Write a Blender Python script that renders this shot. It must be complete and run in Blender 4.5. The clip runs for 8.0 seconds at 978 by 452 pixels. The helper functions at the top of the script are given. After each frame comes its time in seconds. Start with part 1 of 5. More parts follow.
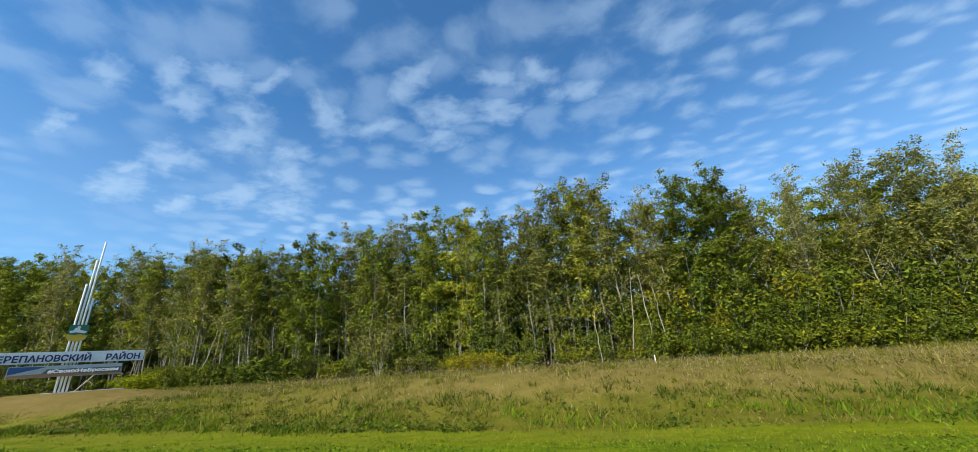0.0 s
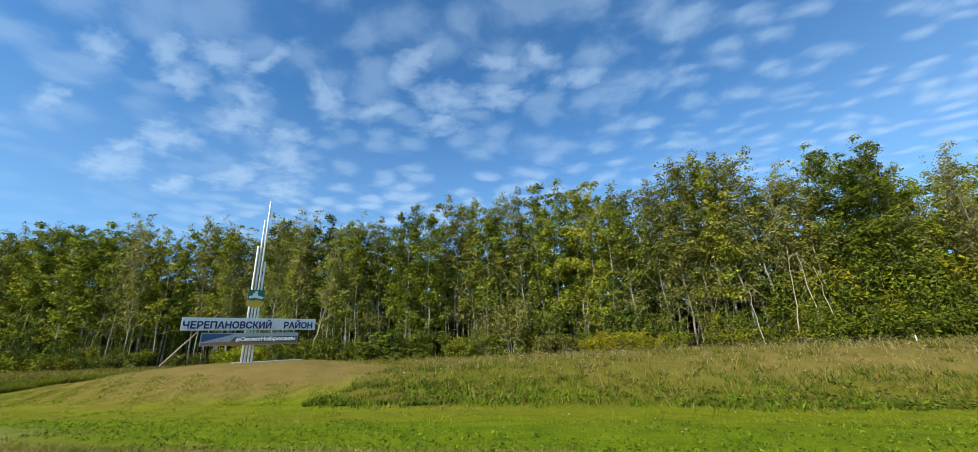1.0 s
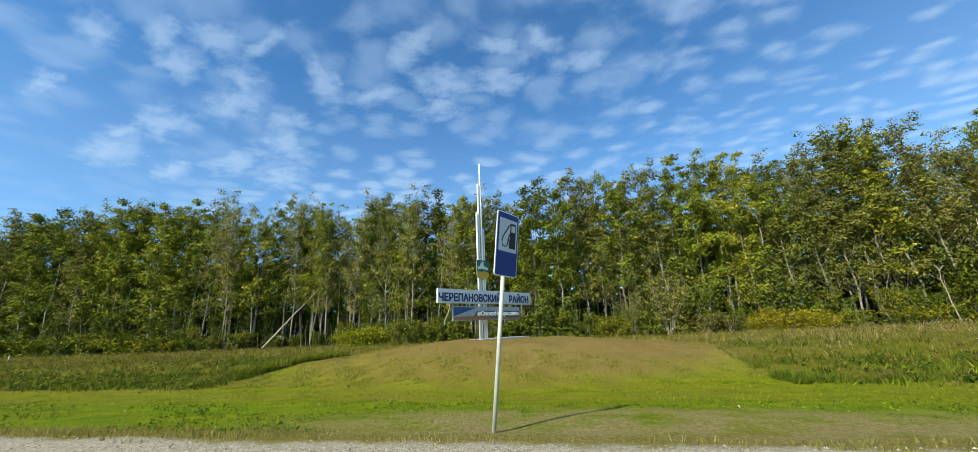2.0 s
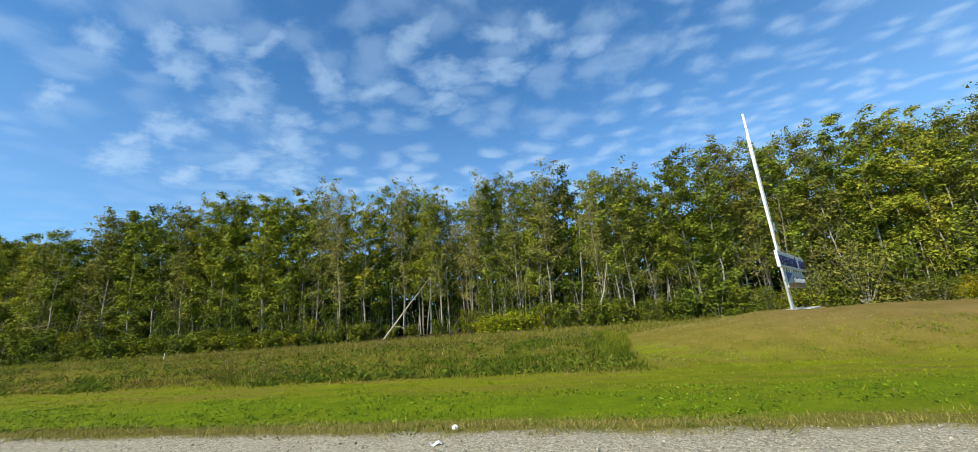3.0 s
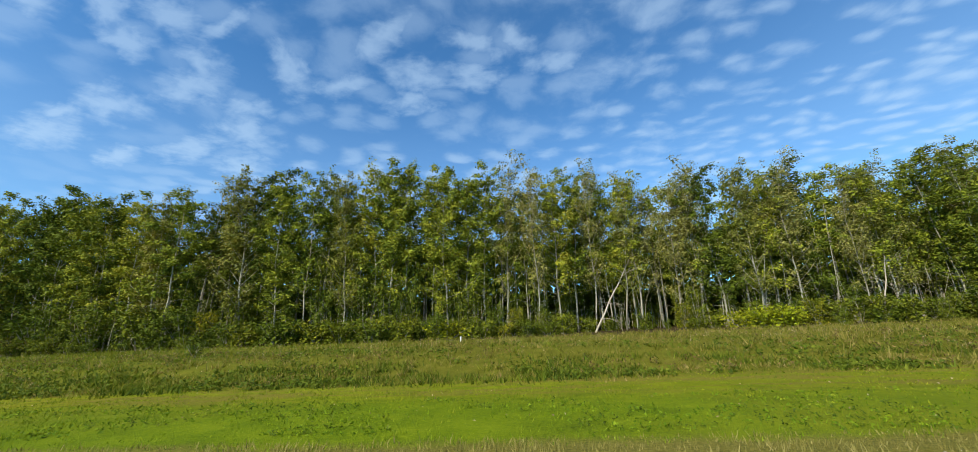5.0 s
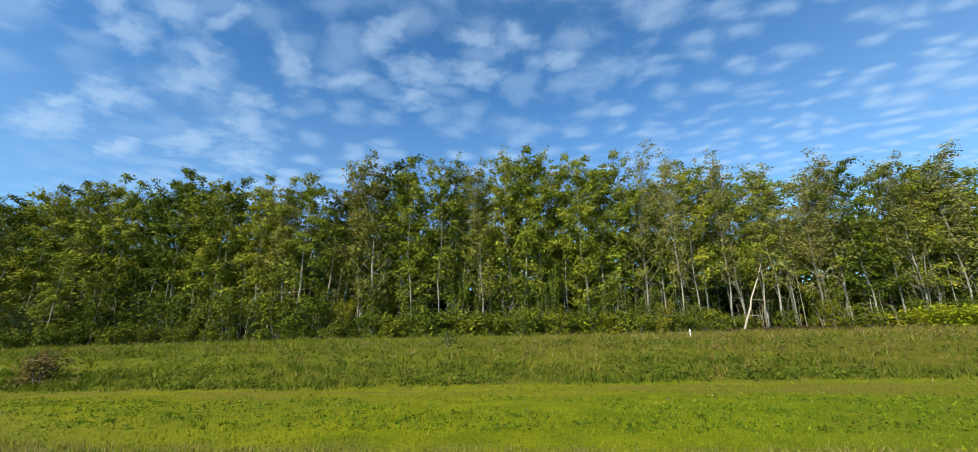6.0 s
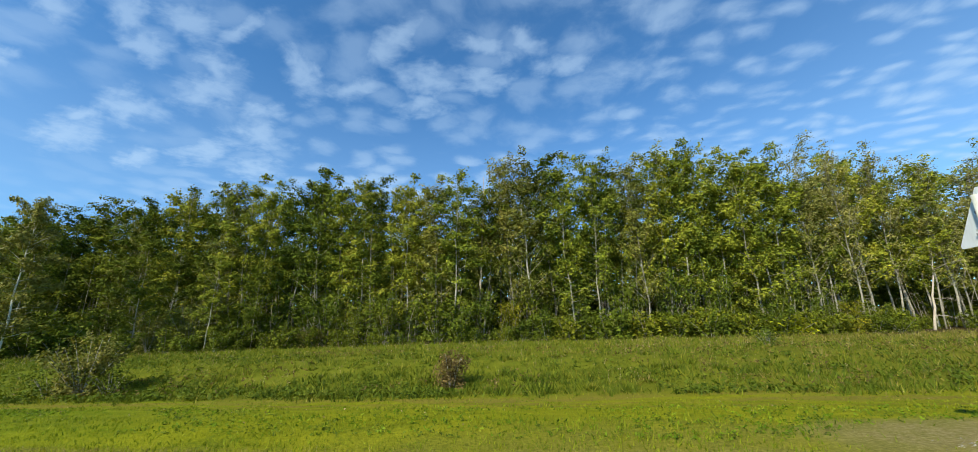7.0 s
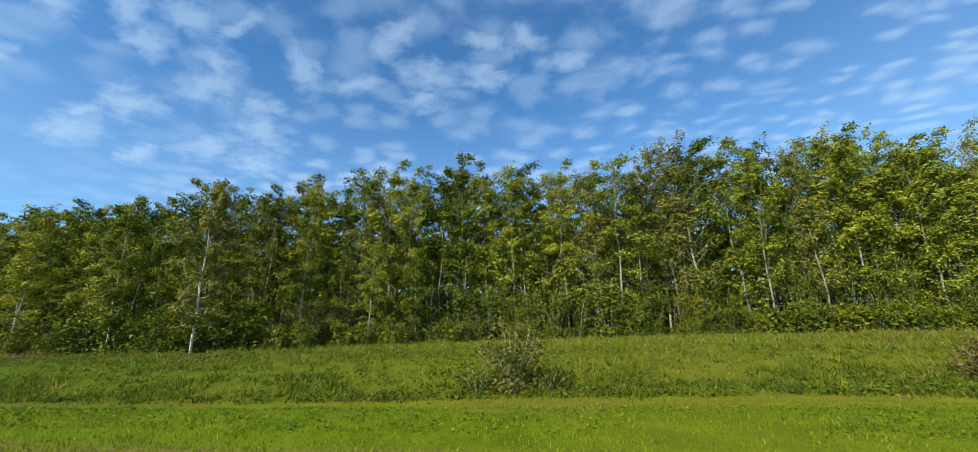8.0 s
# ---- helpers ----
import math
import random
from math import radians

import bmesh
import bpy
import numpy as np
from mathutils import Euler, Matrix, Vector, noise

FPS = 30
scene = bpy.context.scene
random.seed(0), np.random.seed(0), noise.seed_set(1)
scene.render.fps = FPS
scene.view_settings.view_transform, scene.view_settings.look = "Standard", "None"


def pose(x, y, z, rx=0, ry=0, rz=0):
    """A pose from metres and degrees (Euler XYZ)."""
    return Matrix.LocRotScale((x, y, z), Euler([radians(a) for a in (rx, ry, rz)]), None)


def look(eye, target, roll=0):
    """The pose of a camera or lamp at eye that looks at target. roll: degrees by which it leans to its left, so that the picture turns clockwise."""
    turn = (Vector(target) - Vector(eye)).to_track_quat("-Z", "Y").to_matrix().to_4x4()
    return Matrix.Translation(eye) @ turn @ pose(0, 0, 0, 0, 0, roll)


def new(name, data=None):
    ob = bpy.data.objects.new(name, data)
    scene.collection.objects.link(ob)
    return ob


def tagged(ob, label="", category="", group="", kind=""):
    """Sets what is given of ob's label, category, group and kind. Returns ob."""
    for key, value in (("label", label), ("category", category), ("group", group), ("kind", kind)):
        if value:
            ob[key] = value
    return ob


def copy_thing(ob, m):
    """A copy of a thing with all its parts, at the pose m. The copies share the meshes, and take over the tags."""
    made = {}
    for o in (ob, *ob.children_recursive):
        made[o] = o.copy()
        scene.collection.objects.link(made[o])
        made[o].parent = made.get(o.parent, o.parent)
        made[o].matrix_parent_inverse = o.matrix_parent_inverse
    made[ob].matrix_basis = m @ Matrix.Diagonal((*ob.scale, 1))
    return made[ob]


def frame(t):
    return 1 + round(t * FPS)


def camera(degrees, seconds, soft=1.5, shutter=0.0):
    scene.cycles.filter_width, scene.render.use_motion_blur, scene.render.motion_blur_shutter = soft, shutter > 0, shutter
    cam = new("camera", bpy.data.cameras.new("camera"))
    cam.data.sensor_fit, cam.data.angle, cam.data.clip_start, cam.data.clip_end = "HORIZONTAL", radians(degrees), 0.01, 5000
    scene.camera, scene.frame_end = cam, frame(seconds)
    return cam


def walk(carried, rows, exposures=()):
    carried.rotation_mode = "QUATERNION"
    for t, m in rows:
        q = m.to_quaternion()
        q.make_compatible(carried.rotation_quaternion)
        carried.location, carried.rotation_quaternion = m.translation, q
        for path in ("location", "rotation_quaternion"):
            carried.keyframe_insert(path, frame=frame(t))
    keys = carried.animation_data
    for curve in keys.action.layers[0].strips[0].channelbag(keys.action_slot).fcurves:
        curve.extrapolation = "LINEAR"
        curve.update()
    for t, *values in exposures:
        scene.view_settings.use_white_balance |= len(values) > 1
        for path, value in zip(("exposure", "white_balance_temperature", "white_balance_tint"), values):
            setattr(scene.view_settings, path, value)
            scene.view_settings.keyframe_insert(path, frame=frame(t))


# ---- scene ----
cam = camera(105.42, 8.0, soft=0.6, shutter=0.012)
PATH = [
    (0.0, pose(-0.00, 0, 1.95, 109.29, 3.24, 11.21)),
    (0.5, pose(-10.00, 0, 1.95, 108.56, 2.57, 10.99)),
    (1.0, pose(-20.11, 0, 1.95, 107.25, 2.09, 10.56)),
    (1.5, pose(-30.48, 0, 1.95, 105.30, 2.14, 12.58)),
    (1.7, pose(-34.61, 0, 1.95, 105.14, 2.05, 11.38)),
    (2.8, pose(-57.03, 0, 1.95, 104.54, 2.33, 10.15)),
    (3.0, pose(-61.15, 0, 1.95, 103.88, 4.17, 12.36)),
    (3.5, pose(-71.49, 0, 1.95, 105.41, 1.91, 8.29)),
    (4.0, pose(-81.83, 0, 1.95, 104.69, 2.03, 7.69)),
    (4.5, pose(-92.21, 0, 1.95, 104.67, 2.66, 5.77)),
    (5.8, pose(-120.08, 0, 1.95, 104.04, 1.39, 6.25)),
    (6.0, pose(-124.48, 0, 1.95, 104.09, 1.21, 5.66)),
    (6.5, pose(-135.57, 0, 1.95, 104.18, 0.17, 5.27)),
    (7.0, pose(-146.86, 0, 1.95, 104.93, 1.43, 7.11)),
    (7.5, pose(-158.30, 0, 1.95, 105.05, 0.59, 6.67)),
    (8.0, pose(-169.99, 0, 1.95, 104.42, 1.25, 7.18)),
]
walk(cam, PATH)

# ---- light ----
SUN_TO = Vector((-0.53, -0.85, 0.80)).normalized()
SUN_ELEV = math.asin(SUN_TO.z)
SUN_AZ = math.atan2(SUN_TO.x, SUN_TO.y)
sun_data = bpy.data.lights.new("sun", "SUN")
sun_data.energy, sun_data.angle, sun_data.color = 5.0, radians(0.6), (1.0, 0.91, 0.70)
sun = new("sun", sun_data)
sun.matrix_world = look(SUN_TO * 50, (0, 0, 0))
scene.view_settings.exposure = 0.5


class Nodes:
    """A short way to write node trees."""

    def __init__(self, tree):
        self.tree = tree
        tree.nodes.clear()

    def add(self, kind, values=None, operation="", clamp=False, data_type="", interpolation=""):
        n = self.tree.nodes.new("ShaderNode" + kind)
        if operation:
            n.operation = operation
        if clamp:
            n.use_clamp = True
        if data_type:
            n.data_type = data_type
        if interpolation:
            n.interpolation_type = interpolation
        for k, v in (values or {}).items():
            if isinstance(v, bpy.types.NodeSocket):
                self.tree.links.new(v, n.inputs[k])
            else:
                n.inputs[k].default_value = v
        return n

    def math(self, op, a, b=0.0, c=0.0, clamp=False):
        return self.add("Math", {0: a, 1: b, 2: c}, operation=op, clamp=clamp).outputs[0]

    def vec(self, op, a, b=(0, 0, 0)):
        return self.add("VectorMath", {0: a, 1: b}, operation=op)

    def mix(self, f, a, b):
        n = self.add("Mix", {0: f}, data_type="RGBA")
        for k, v in ((6, a), (7, b)):
            if isinstance(v, bpy.types.NodeSocket):
                self.tree.links.new(v, n.inputs[k])
            else:
                n.inputs[k].default_value = (*v, 1) if len(v) == 3 else v
        return n.outputs[2]

    def ramp(self, f, stops):
        n = self.add("ValToRGB", {0: f})
        r = n.color_ramp
        while len(r.elements) < len(stops):
            r.elements.new(0.5)
        for e, (p, c) in zip(r.elements, stops):
            e.position, e.color = p, (*c, 1)
        return n.outputs[0]

    def step(self, v, lo, hi):
        return self.add("MapRange", {0: v, 1: lo, 2: hi, 3: 0.0, 4: 1.0}, interpolation="SMOOTHSTEP").outputs[0]

    def noise(self, vector, scale, detail=3.0, rough=0.55, dist=0.0):
        return self.add("TexNoise", {"Vector": vector, "Scale": scale, "Detail": detail, "Roughness": rough, "Distortion": dist}).outputs[0]


# ---- sky: clear blue with rows of small high clouds ----
world = bpy.data.worlds.new("sky")
scene.world = world
world.use_nodes = True
N = Nodes(world.node_tree)
sky = N.add("TexSky")
sky.sky_type, sky.sun_disc, sky.sun_elevation, sky.sun_rotation = "NISHITA", False, SUN_ELEV, SUN_AZ
sky.altitude, sky.air_density, sky.dust_density, sky.ozone_density = 200.0, 1.0, 0.6, 2.5
ray_dir = N.add("TexCoord").outputs["Generated"]
sep = N.add("SeparateXYZ", {0: ray_dir})
up = N.math("MAXIMUM", sep.outputs[2], 0.02)
flat = N.add("CombineXYZ", {0: N.math("DIVIDE", sep.outputs[0], N.math("ADD", up, 0.06)),
                            1: N.math("DIVIDE", sep.outputs[1], N.math("ADD", up, 0.06)), 2: 0.0}).outputs[0]
bend = N.add("TexNoise", {"Vector": flat, "Scale": 2.2, "Detail": 3.0, "Roughness": 0.55}).outputs["Color"]
bend = N.vec("SUBTRACT", bend, (0.5, 0.5, 0.5)).outputs[0]
sheet = N.vec("ADD", flat, N.vec("MULTIPLY", bend, (0.22, 0.22, 0)).outputs[0]).outputs[0]


def cells(turn, scale, wide):
    """Rows of small rounded cloudlets on the cloud sheet."""
    v = N.add("Mapping", {"Vector": sheet, "Rotation": (0, 0, radians(turn)), "Scale": scale}).outputs[0]
    c = N.add("TexVoronoi", {"Vector": v, "Scale": 1.0})
    c.feature, c.voronoi_dimensions = "SMOOTH_F1", "2D"
    c.inputs["Smoothness"].default_value, c.inputs["Randomness"].default_value = 0.55, 1.0
    return N.math("SUBTRACT", 1.0, N.step(c.outputs["Distance"], 0.0, wide))


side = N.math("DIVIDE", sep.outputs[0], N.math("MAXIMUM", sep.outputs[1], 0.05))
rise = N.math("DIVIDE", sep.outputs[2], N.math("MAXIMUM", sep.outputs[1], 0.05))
east = N.step(N.math("ADD", side, N.math("MULTIPLY", rise, -0.25)), -0.35, 0.75)
torn = N.noise(sheet, 12.0, 4.0, 0.58)
patch = N.noise(flat, 1.1, 2.0, 0.5)
small = N.math("ADD", N.math("MULTIPLY", cells(8, (5.2, 6.0, 1), 0.66), 0.70), N.math("MULTIPLY", torn, 0.85))
rows = N.math("ADD", N.math("MULTIPLY", cells(-20, (6.2, 10.5, 1), 0.66), 0.56), N.math("MULTIPLY", torn, 0.80))
field = N.mix(east, N.add("CombineXYZ", {0: small}).outputs[0], N.add("CombineXYZ", {0: N.math("ADD", rows, 0.02)}).outputs[0])
field = N.math("ADD", N.add("SeparateXYZ", {0: field}).outputs[0], N.math("MULTIPLY", N.math("SUBTRACT", patch, 0.5), 0.7))
field = N.step(field, 0.42, 1.18)
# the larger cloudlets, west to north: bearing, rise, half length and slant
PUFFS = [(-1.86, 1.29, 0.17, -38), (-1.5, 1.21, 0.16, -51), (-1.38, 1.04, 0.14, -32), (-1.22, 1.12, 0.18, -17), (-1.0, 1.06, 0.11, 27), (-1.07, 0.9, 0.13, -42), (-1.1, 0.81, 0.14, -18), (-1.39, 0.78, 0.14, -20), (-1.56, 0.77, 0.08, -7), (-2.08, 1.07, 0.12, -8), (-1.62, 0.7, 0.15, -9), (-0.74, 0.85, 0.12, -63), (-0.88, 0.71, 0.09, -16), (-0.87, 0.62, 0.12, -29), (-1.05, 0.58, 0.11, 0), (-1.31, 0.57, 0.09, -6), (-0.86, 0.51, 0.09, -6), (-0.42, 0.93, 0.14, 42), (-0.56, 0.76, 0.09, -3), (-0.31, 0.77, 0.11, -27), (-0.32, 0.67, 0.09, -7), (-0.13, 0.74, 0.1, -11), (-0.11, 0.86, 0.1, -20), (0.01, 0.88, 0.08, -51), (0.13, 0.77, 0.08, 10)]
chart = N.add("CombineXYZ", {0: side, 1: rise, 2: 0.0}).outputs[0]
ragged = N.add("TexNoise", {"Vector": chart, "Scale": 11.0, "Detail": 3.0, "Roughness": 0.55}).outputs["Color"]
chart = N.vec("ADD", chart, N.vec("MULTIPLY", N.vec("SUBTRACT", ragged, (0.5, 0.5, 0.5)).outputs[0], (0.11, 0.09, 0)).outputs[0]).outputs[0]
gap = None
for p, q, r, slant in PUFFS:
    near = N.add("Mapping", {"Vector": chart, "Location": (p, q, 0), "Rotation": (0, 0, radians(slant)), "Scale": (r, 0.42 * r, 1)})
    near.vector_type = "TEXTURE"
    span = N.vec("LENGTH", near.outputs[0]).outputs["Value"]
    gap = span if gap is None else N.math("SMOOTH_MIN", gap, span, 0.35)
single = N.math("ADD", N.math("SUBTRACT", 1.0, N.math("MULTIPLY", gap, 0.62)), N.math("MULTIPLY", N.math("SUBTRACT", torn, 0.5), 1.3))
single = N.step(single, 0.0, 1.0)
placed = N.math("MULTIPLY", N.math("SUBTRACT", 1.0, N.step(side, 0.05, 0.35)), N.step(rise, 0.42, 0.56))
clear = N.math("ADD", 0.25, N.math("MULTIPLY", N.math("MAXIMUM", N.step(side, -1.7, -0.6), N.step(rise, 0.75, 1.15)), 0.75))
field = N.math("MULTIPLY", N.math("MULTIPLY", field, clear), N.math("SUBTRACT", 0.74, N.math("MULTIPLY", placed, 0.30)))
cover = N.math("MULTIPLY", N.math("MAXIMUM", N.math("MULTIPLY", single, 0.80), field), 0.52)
cover = N.math("ADD", cover, N.math("ADD", 0.02, N.math("MULTIPLY", N.step(side, 0.0, 1.4), 0.06)))
low = N.step(sep.outputs[2], 0.0, 0.16)
cover = N.math("MULTIPLY", cover, low)
cover = N.math("ADD", cover, N.math("MULTIPLY", N.math("SUBTRACT", 1.0, N.step(sep.outputs[2], 0.18, 0.62)), 0.21))
blue = N.vec("MULTIPLY", sky.outputs[0], (0.455, 1.02, 1.36)).outputs[0]
tone = N.mix(cover, blue, (4.2, 5.75, 7.4))
bg = N.add("Background", {0: tone, 1: 0.10})
N.tree.links.new(bg.outputs[0], N.add("OutputWorld").inputs[0])


# ---- materials ----
def material(name):
    m = bpy.data.materials.new(name)
    m.use_nodes = True
    return m, Nodes(m.node_tree)


def finish(n, colour, rough=0.8, metal=0.0, bump=None, strength=0.3, distance=0.02, spec=0.3, coat=0.0):
    b = n.add("BsdfPrincipled", {"Roughness": rough, "Metallic": metal, "Specular IOR Level": spec, "Coat Weight": coat})
    if isinstance(colour, bpy.types.NodeSocket):
        n.tree.links.new(colour, b.inputs["Base Color"])
    else:
        b.inputs["Base Color"].default_value = (*colour, 1)
    if bump is not None:
        n.tree.links.new(n.add("Bump", {"Height": bump, "Strength": strength, "Distance": distance}).outputs[0], b.inputs["Normal"])
    n.tree.links.new(b.outputs[0], n.add("OutputMaterial").inputs[0])
    return b


def leaf_material(name, stops, through_share=0.3, spread=0.55, rough=0.65, gloss=0.1, flick=1.0):
    """Leaves: each one its own shade, each plant its own hue, some light passing through."""
    m, n = material(name)
    each = n.add("NewGeometry").outputs["Random Per Island"]
    plant = n.add("ObjectInfo").outputs["Random"]
    place = n.noise(n.add("NewGeometry").outputs["Position"], 0.35, 2.0)
    clump = n.noise(n.add("NewGeometry").outputs["Position"], 1.3, 2.0)
    tuft = n.step(n.math("ADD", n.math("MULTIPLY", place, 0.5), n.math("MULTIPLY", clump, 0.5)), 0.3, 0.7)
    pick = n.math("ADD", n.math("MULTIPLY", plant, 1 - spread), n.math("MULTIPLY", n.math("ADD", n.math("MULTIPLY", each, 0.45), n.math("MULTIPLY", tuft, 0.55)), spread))
    col = n.ramp(pick, stops)
    shade = n.math("ADD", n.math("MULTIPLY", n.math("POWER", each, 2.0), 1.4 * flick), 0.68 + 0.32 * (1 - flick))
    col = n.vec("MULTIPLY", col, n.add("CombineXYZ", {0: shade, 1: shade, 2: shade}).outputs[0]).outputs[0]
    b = n.add("BsdfPrincipled", {"Base Color": col, "Roughness": rough, "Specular IOR Level": gloss})
    warm = n.vec("MULTIPLY", col, (1.5, 1.35, 0.6)).outputs[0]
    t = n.add("BsdfTranslucent", {0: warm})
    s = n.add("MixShader", {0: through_share, 1: b.outputs[0], 2: t.outputs[0]})
    n.tree.links.new(s.outputs[0], n.add("OutputMaterial").inputs[0])
    return m


LEAF = leaf_material("poplar_leaves", [(0.0, (0.051, 0.075, 0.011)), (0.28, (0.099, 0.131, 0.014)), (0.5, (0.168, 0.199, 0.018)),
                                       (0.7, (0.233, 0.241, 0.023)), (0.88, (0.264, 0.241, 0.028)), (1.0, (0.267, 0.202, 0.029))], 0.12, 0.6, 0.6, 0.08, flick=0.55)
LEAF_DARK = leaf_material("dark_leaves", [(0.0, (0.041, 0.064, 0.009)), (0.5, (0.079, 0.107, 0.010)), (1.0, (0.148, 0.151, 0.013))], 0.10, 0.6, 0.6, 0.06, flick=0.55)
LEAF_SILVER = leaf_material("silver_leaves", [(0.0, (0.120, 0.132, 0.027)), (0.5, (0.198, 0.195, 0.048)), (1.0, (0.287, 0.259, 0.073))], 0.12, 0.7, 0.5, 0.15, flick=0.5)
LEAF_GREY = leaf_material("grey_green_leaves", [(0.0, (0.073, 0.089, 0.018)), (0.5, (0.132, 0.141, 0.025)), (1.0, (0.211, 0.188, 0.037))], 0.12, 0.6, 0.5, 0.10, flick=0.5)
SHRUB_LEAF = leaf_material("shrub_leaves", [(0.0, (0.040, 0.066, 0.006)), (0.45, (0.082, 0.105, 0.007)), (0.75, (0.134, 0.139, 0.008)), (1.0, (0.230, 0.172, 0.009))], 0.15, 0.45, flick=0.7)
SHRUB_BRIGHT = leaf_material("bright_shrub_leaves", [(0.0, (0.120, 0.160, 0.007)), (0.5, (0.170, 0.205, 0.009)), (1.0, (0.245, 0.240, 0.011))], 0.35, 0.6)
BROWN_LEAF = leaf_material("brown_leaves", [(0.0, (0.070, 0.060, 0.020)), (0.5, (0.120, 0.085, 0.030)), (1.0, (0.115, 0.110, 0.025))], 0.25, 0.8)
YELLOW_LEAF = leaf_material("yellow_leaves", [(0.0, (0.165, 0.175, 0.009)), (0.5, (0.235, 0.220, 0.010)), (1.0, (0.320, 0.255, 0.014))], 0.3, 0.8, flick=0.6)
OLIVE_LEAF = leaf_material("olive_leaves", [(0.0, (0.075, 0.085, 0.018)), (0.5, (0.120, 0.125, 0.025)), (1.0, (0.150, 0.115, 0.035))], 0.25, 0.8)
GRASS_MOWN = leaf_material("mown_grass", [(0.0, (0.074, 0.120, 0.006)), (0.4, (0.126, 0.172, 0.007)), (0.7, (0.181, 0.210, 0.009)), (1.0, (0.242, 0.230, 0.028))], 0.25, 1.0, flick=0.35)
GRASS_FRESH = leaf_material("fresh_mown_grass", [(0.0, (0.051, 0.105, 0.005)), (0.4, (0.091, 0.155, 0.006)), (0.75, (0.140, 0.200, 0.008)), (1.0, (0.214, 0.225, 0.020))], 0.25, 1.0, flick=0.35)
GRASS_ROUGH = leaf_material("rough_grass", [(0.15, (0.075, 0.088, 0.009)), (0.4, (0.125, 0.135, 0.013)), (0.6, (0.170, 0.155, 0.032)), (0.8, (0.215, 0.175, 0.056)), (1.0, (0.215, 0.150, 0.064))], 0.25, 1.0, flick=0.35)
GRASS_LUSH = leaf_material("lush_grass", [(0.0, (0.036, 0.064, 0.007)), (0.5, (0.074, 0.108, 0.008)), (1.0, (0.125, 0.146, 0.014))], 0.25, 1.0, flick=0.35)
GRASS_DRY = leaf_material("dry_grass", [(0.0, (0.105, 0.108, 0.022)), (0.4, (0.190, 0.172, 0.045)), (1.0, (0.265, 0.225, 0.090))], 0.2, 1.0, flick=0.35)
GRASS_BANK = leaf_material("green_bank_grass", [(0.1, (0.062, 0.095, 0.008)), (0.45, (0.110, 0.142, 0.010)), (0.7, (0.165, 0.175, 0.016)), (1.0, (0.230, 0.190, 0.045))], 0.25, 1.0, flick=0.35)
WEED = leaf_material("dry_weeds", [(0.0, (0.120, 0.085, 0.045)), (0.5, (0.200, 0.150, 0.080)), (1.0, (0.360, 0.305, 0.205))], 0.15, 1.0)

m, n = material("pale_bark")
pos = n.add("TexCoord").outputs["Object"]
rnd = n.add("ObjectInfo").outputs["Random"]
rings = n.noise(n.vec("MULTIPLY", pos, (3.0, 3.0, 1.0)).outputs[0], 2.2, 4.0, 0.7)
streak = n.noise(n.vec("MULTIPLY", pos, (1.0, 1.0, 5.0)).outputs[0], 3.0, 3.0, 0.6)
rnd = n.math("ADD", n.math("MULTIPLY", rnd, 0.5), n.math("MULTIPLY", n.step(n.noise(n.vec("MULTIPLY", n.add("NewGeometry").outputs["Position"], (1.0, 1.0, 0.01)).outputs[0], 0.8, 1.0), 0.35, 0.65), 0.5))
base = n.mix(rnd, (0.46, 0.44, 0.36), (0.22, 0.20, 0.15))
col = n.mix(n.step(streak, 0.52, 0.66), base, (0.05, 0.045, 0.038))
col = n.mix(n.math("MULTIPLY", n.step(rings, 0.5, 0.7), 0.6), col, (0.20, 0.19, 0.12))
finish(n, col, 0.85, bump=rings, strength=0.5, distance=0.03)
BARK = m

m, n = material("white_birch_bark")
pos = n.add("TexCoord").outputs["Object"]
scar = n.noise(n.vec("MULTIPLY", pos, (1.5, 1.5, 6.0)).outputs[0], 3.0, 4.0, 0.65)
grain = n.noise(pos, 9.0, 3.0, 0.6)
col = n.mix(n.step(scar, 0.56, 0.66), n.ramp(grain, [(0.3, (0.55, 0.53, 0.48)), (0.7, (0.78, 0.77, 0.73))]), (0.045, 0.04, 0.035))
finish(n, col, 0.75, bump=scar, strength=0.4, distance=0.02)
WHITE_BARK = m

m, n = material("dead_wood")
pos = n.add("TexCoord").outputs["Object"]
g = n.noise(n.vec("MULTIPLY", pos, (6.0, 6.0, 1.0)).outputs[0], 2.0, 4.0, 0.65)
finish(n, n.ramp(g, [(0.3, (0.20, 0.16, 0.12)), (0.6, (0.43, 0.38, 0.30)), (0.8, (0.58, 0.54, 0.46))]), 0.8, bump=g, strength=0.4)
DEAD = m

m, n = material("white_painted_metal")
pos = n.add("TexCoord").outputs["Object"]
g = n.noise(n.vec("MULTIPLY", pos, (4.0, 4.0, 0.8)).outputs[0], 1.6, 5.0, 0.6)
finish(n, n.ramp(g, [(0.28, (0.52, 0.52, 0.49)), (0.5, (0.76, 0.77, 0.77)), (0.7, (0.82, 0.83, 0.83))]), 0.38, spec=0.5, bump=g, strength=0.08)
WHITE = m


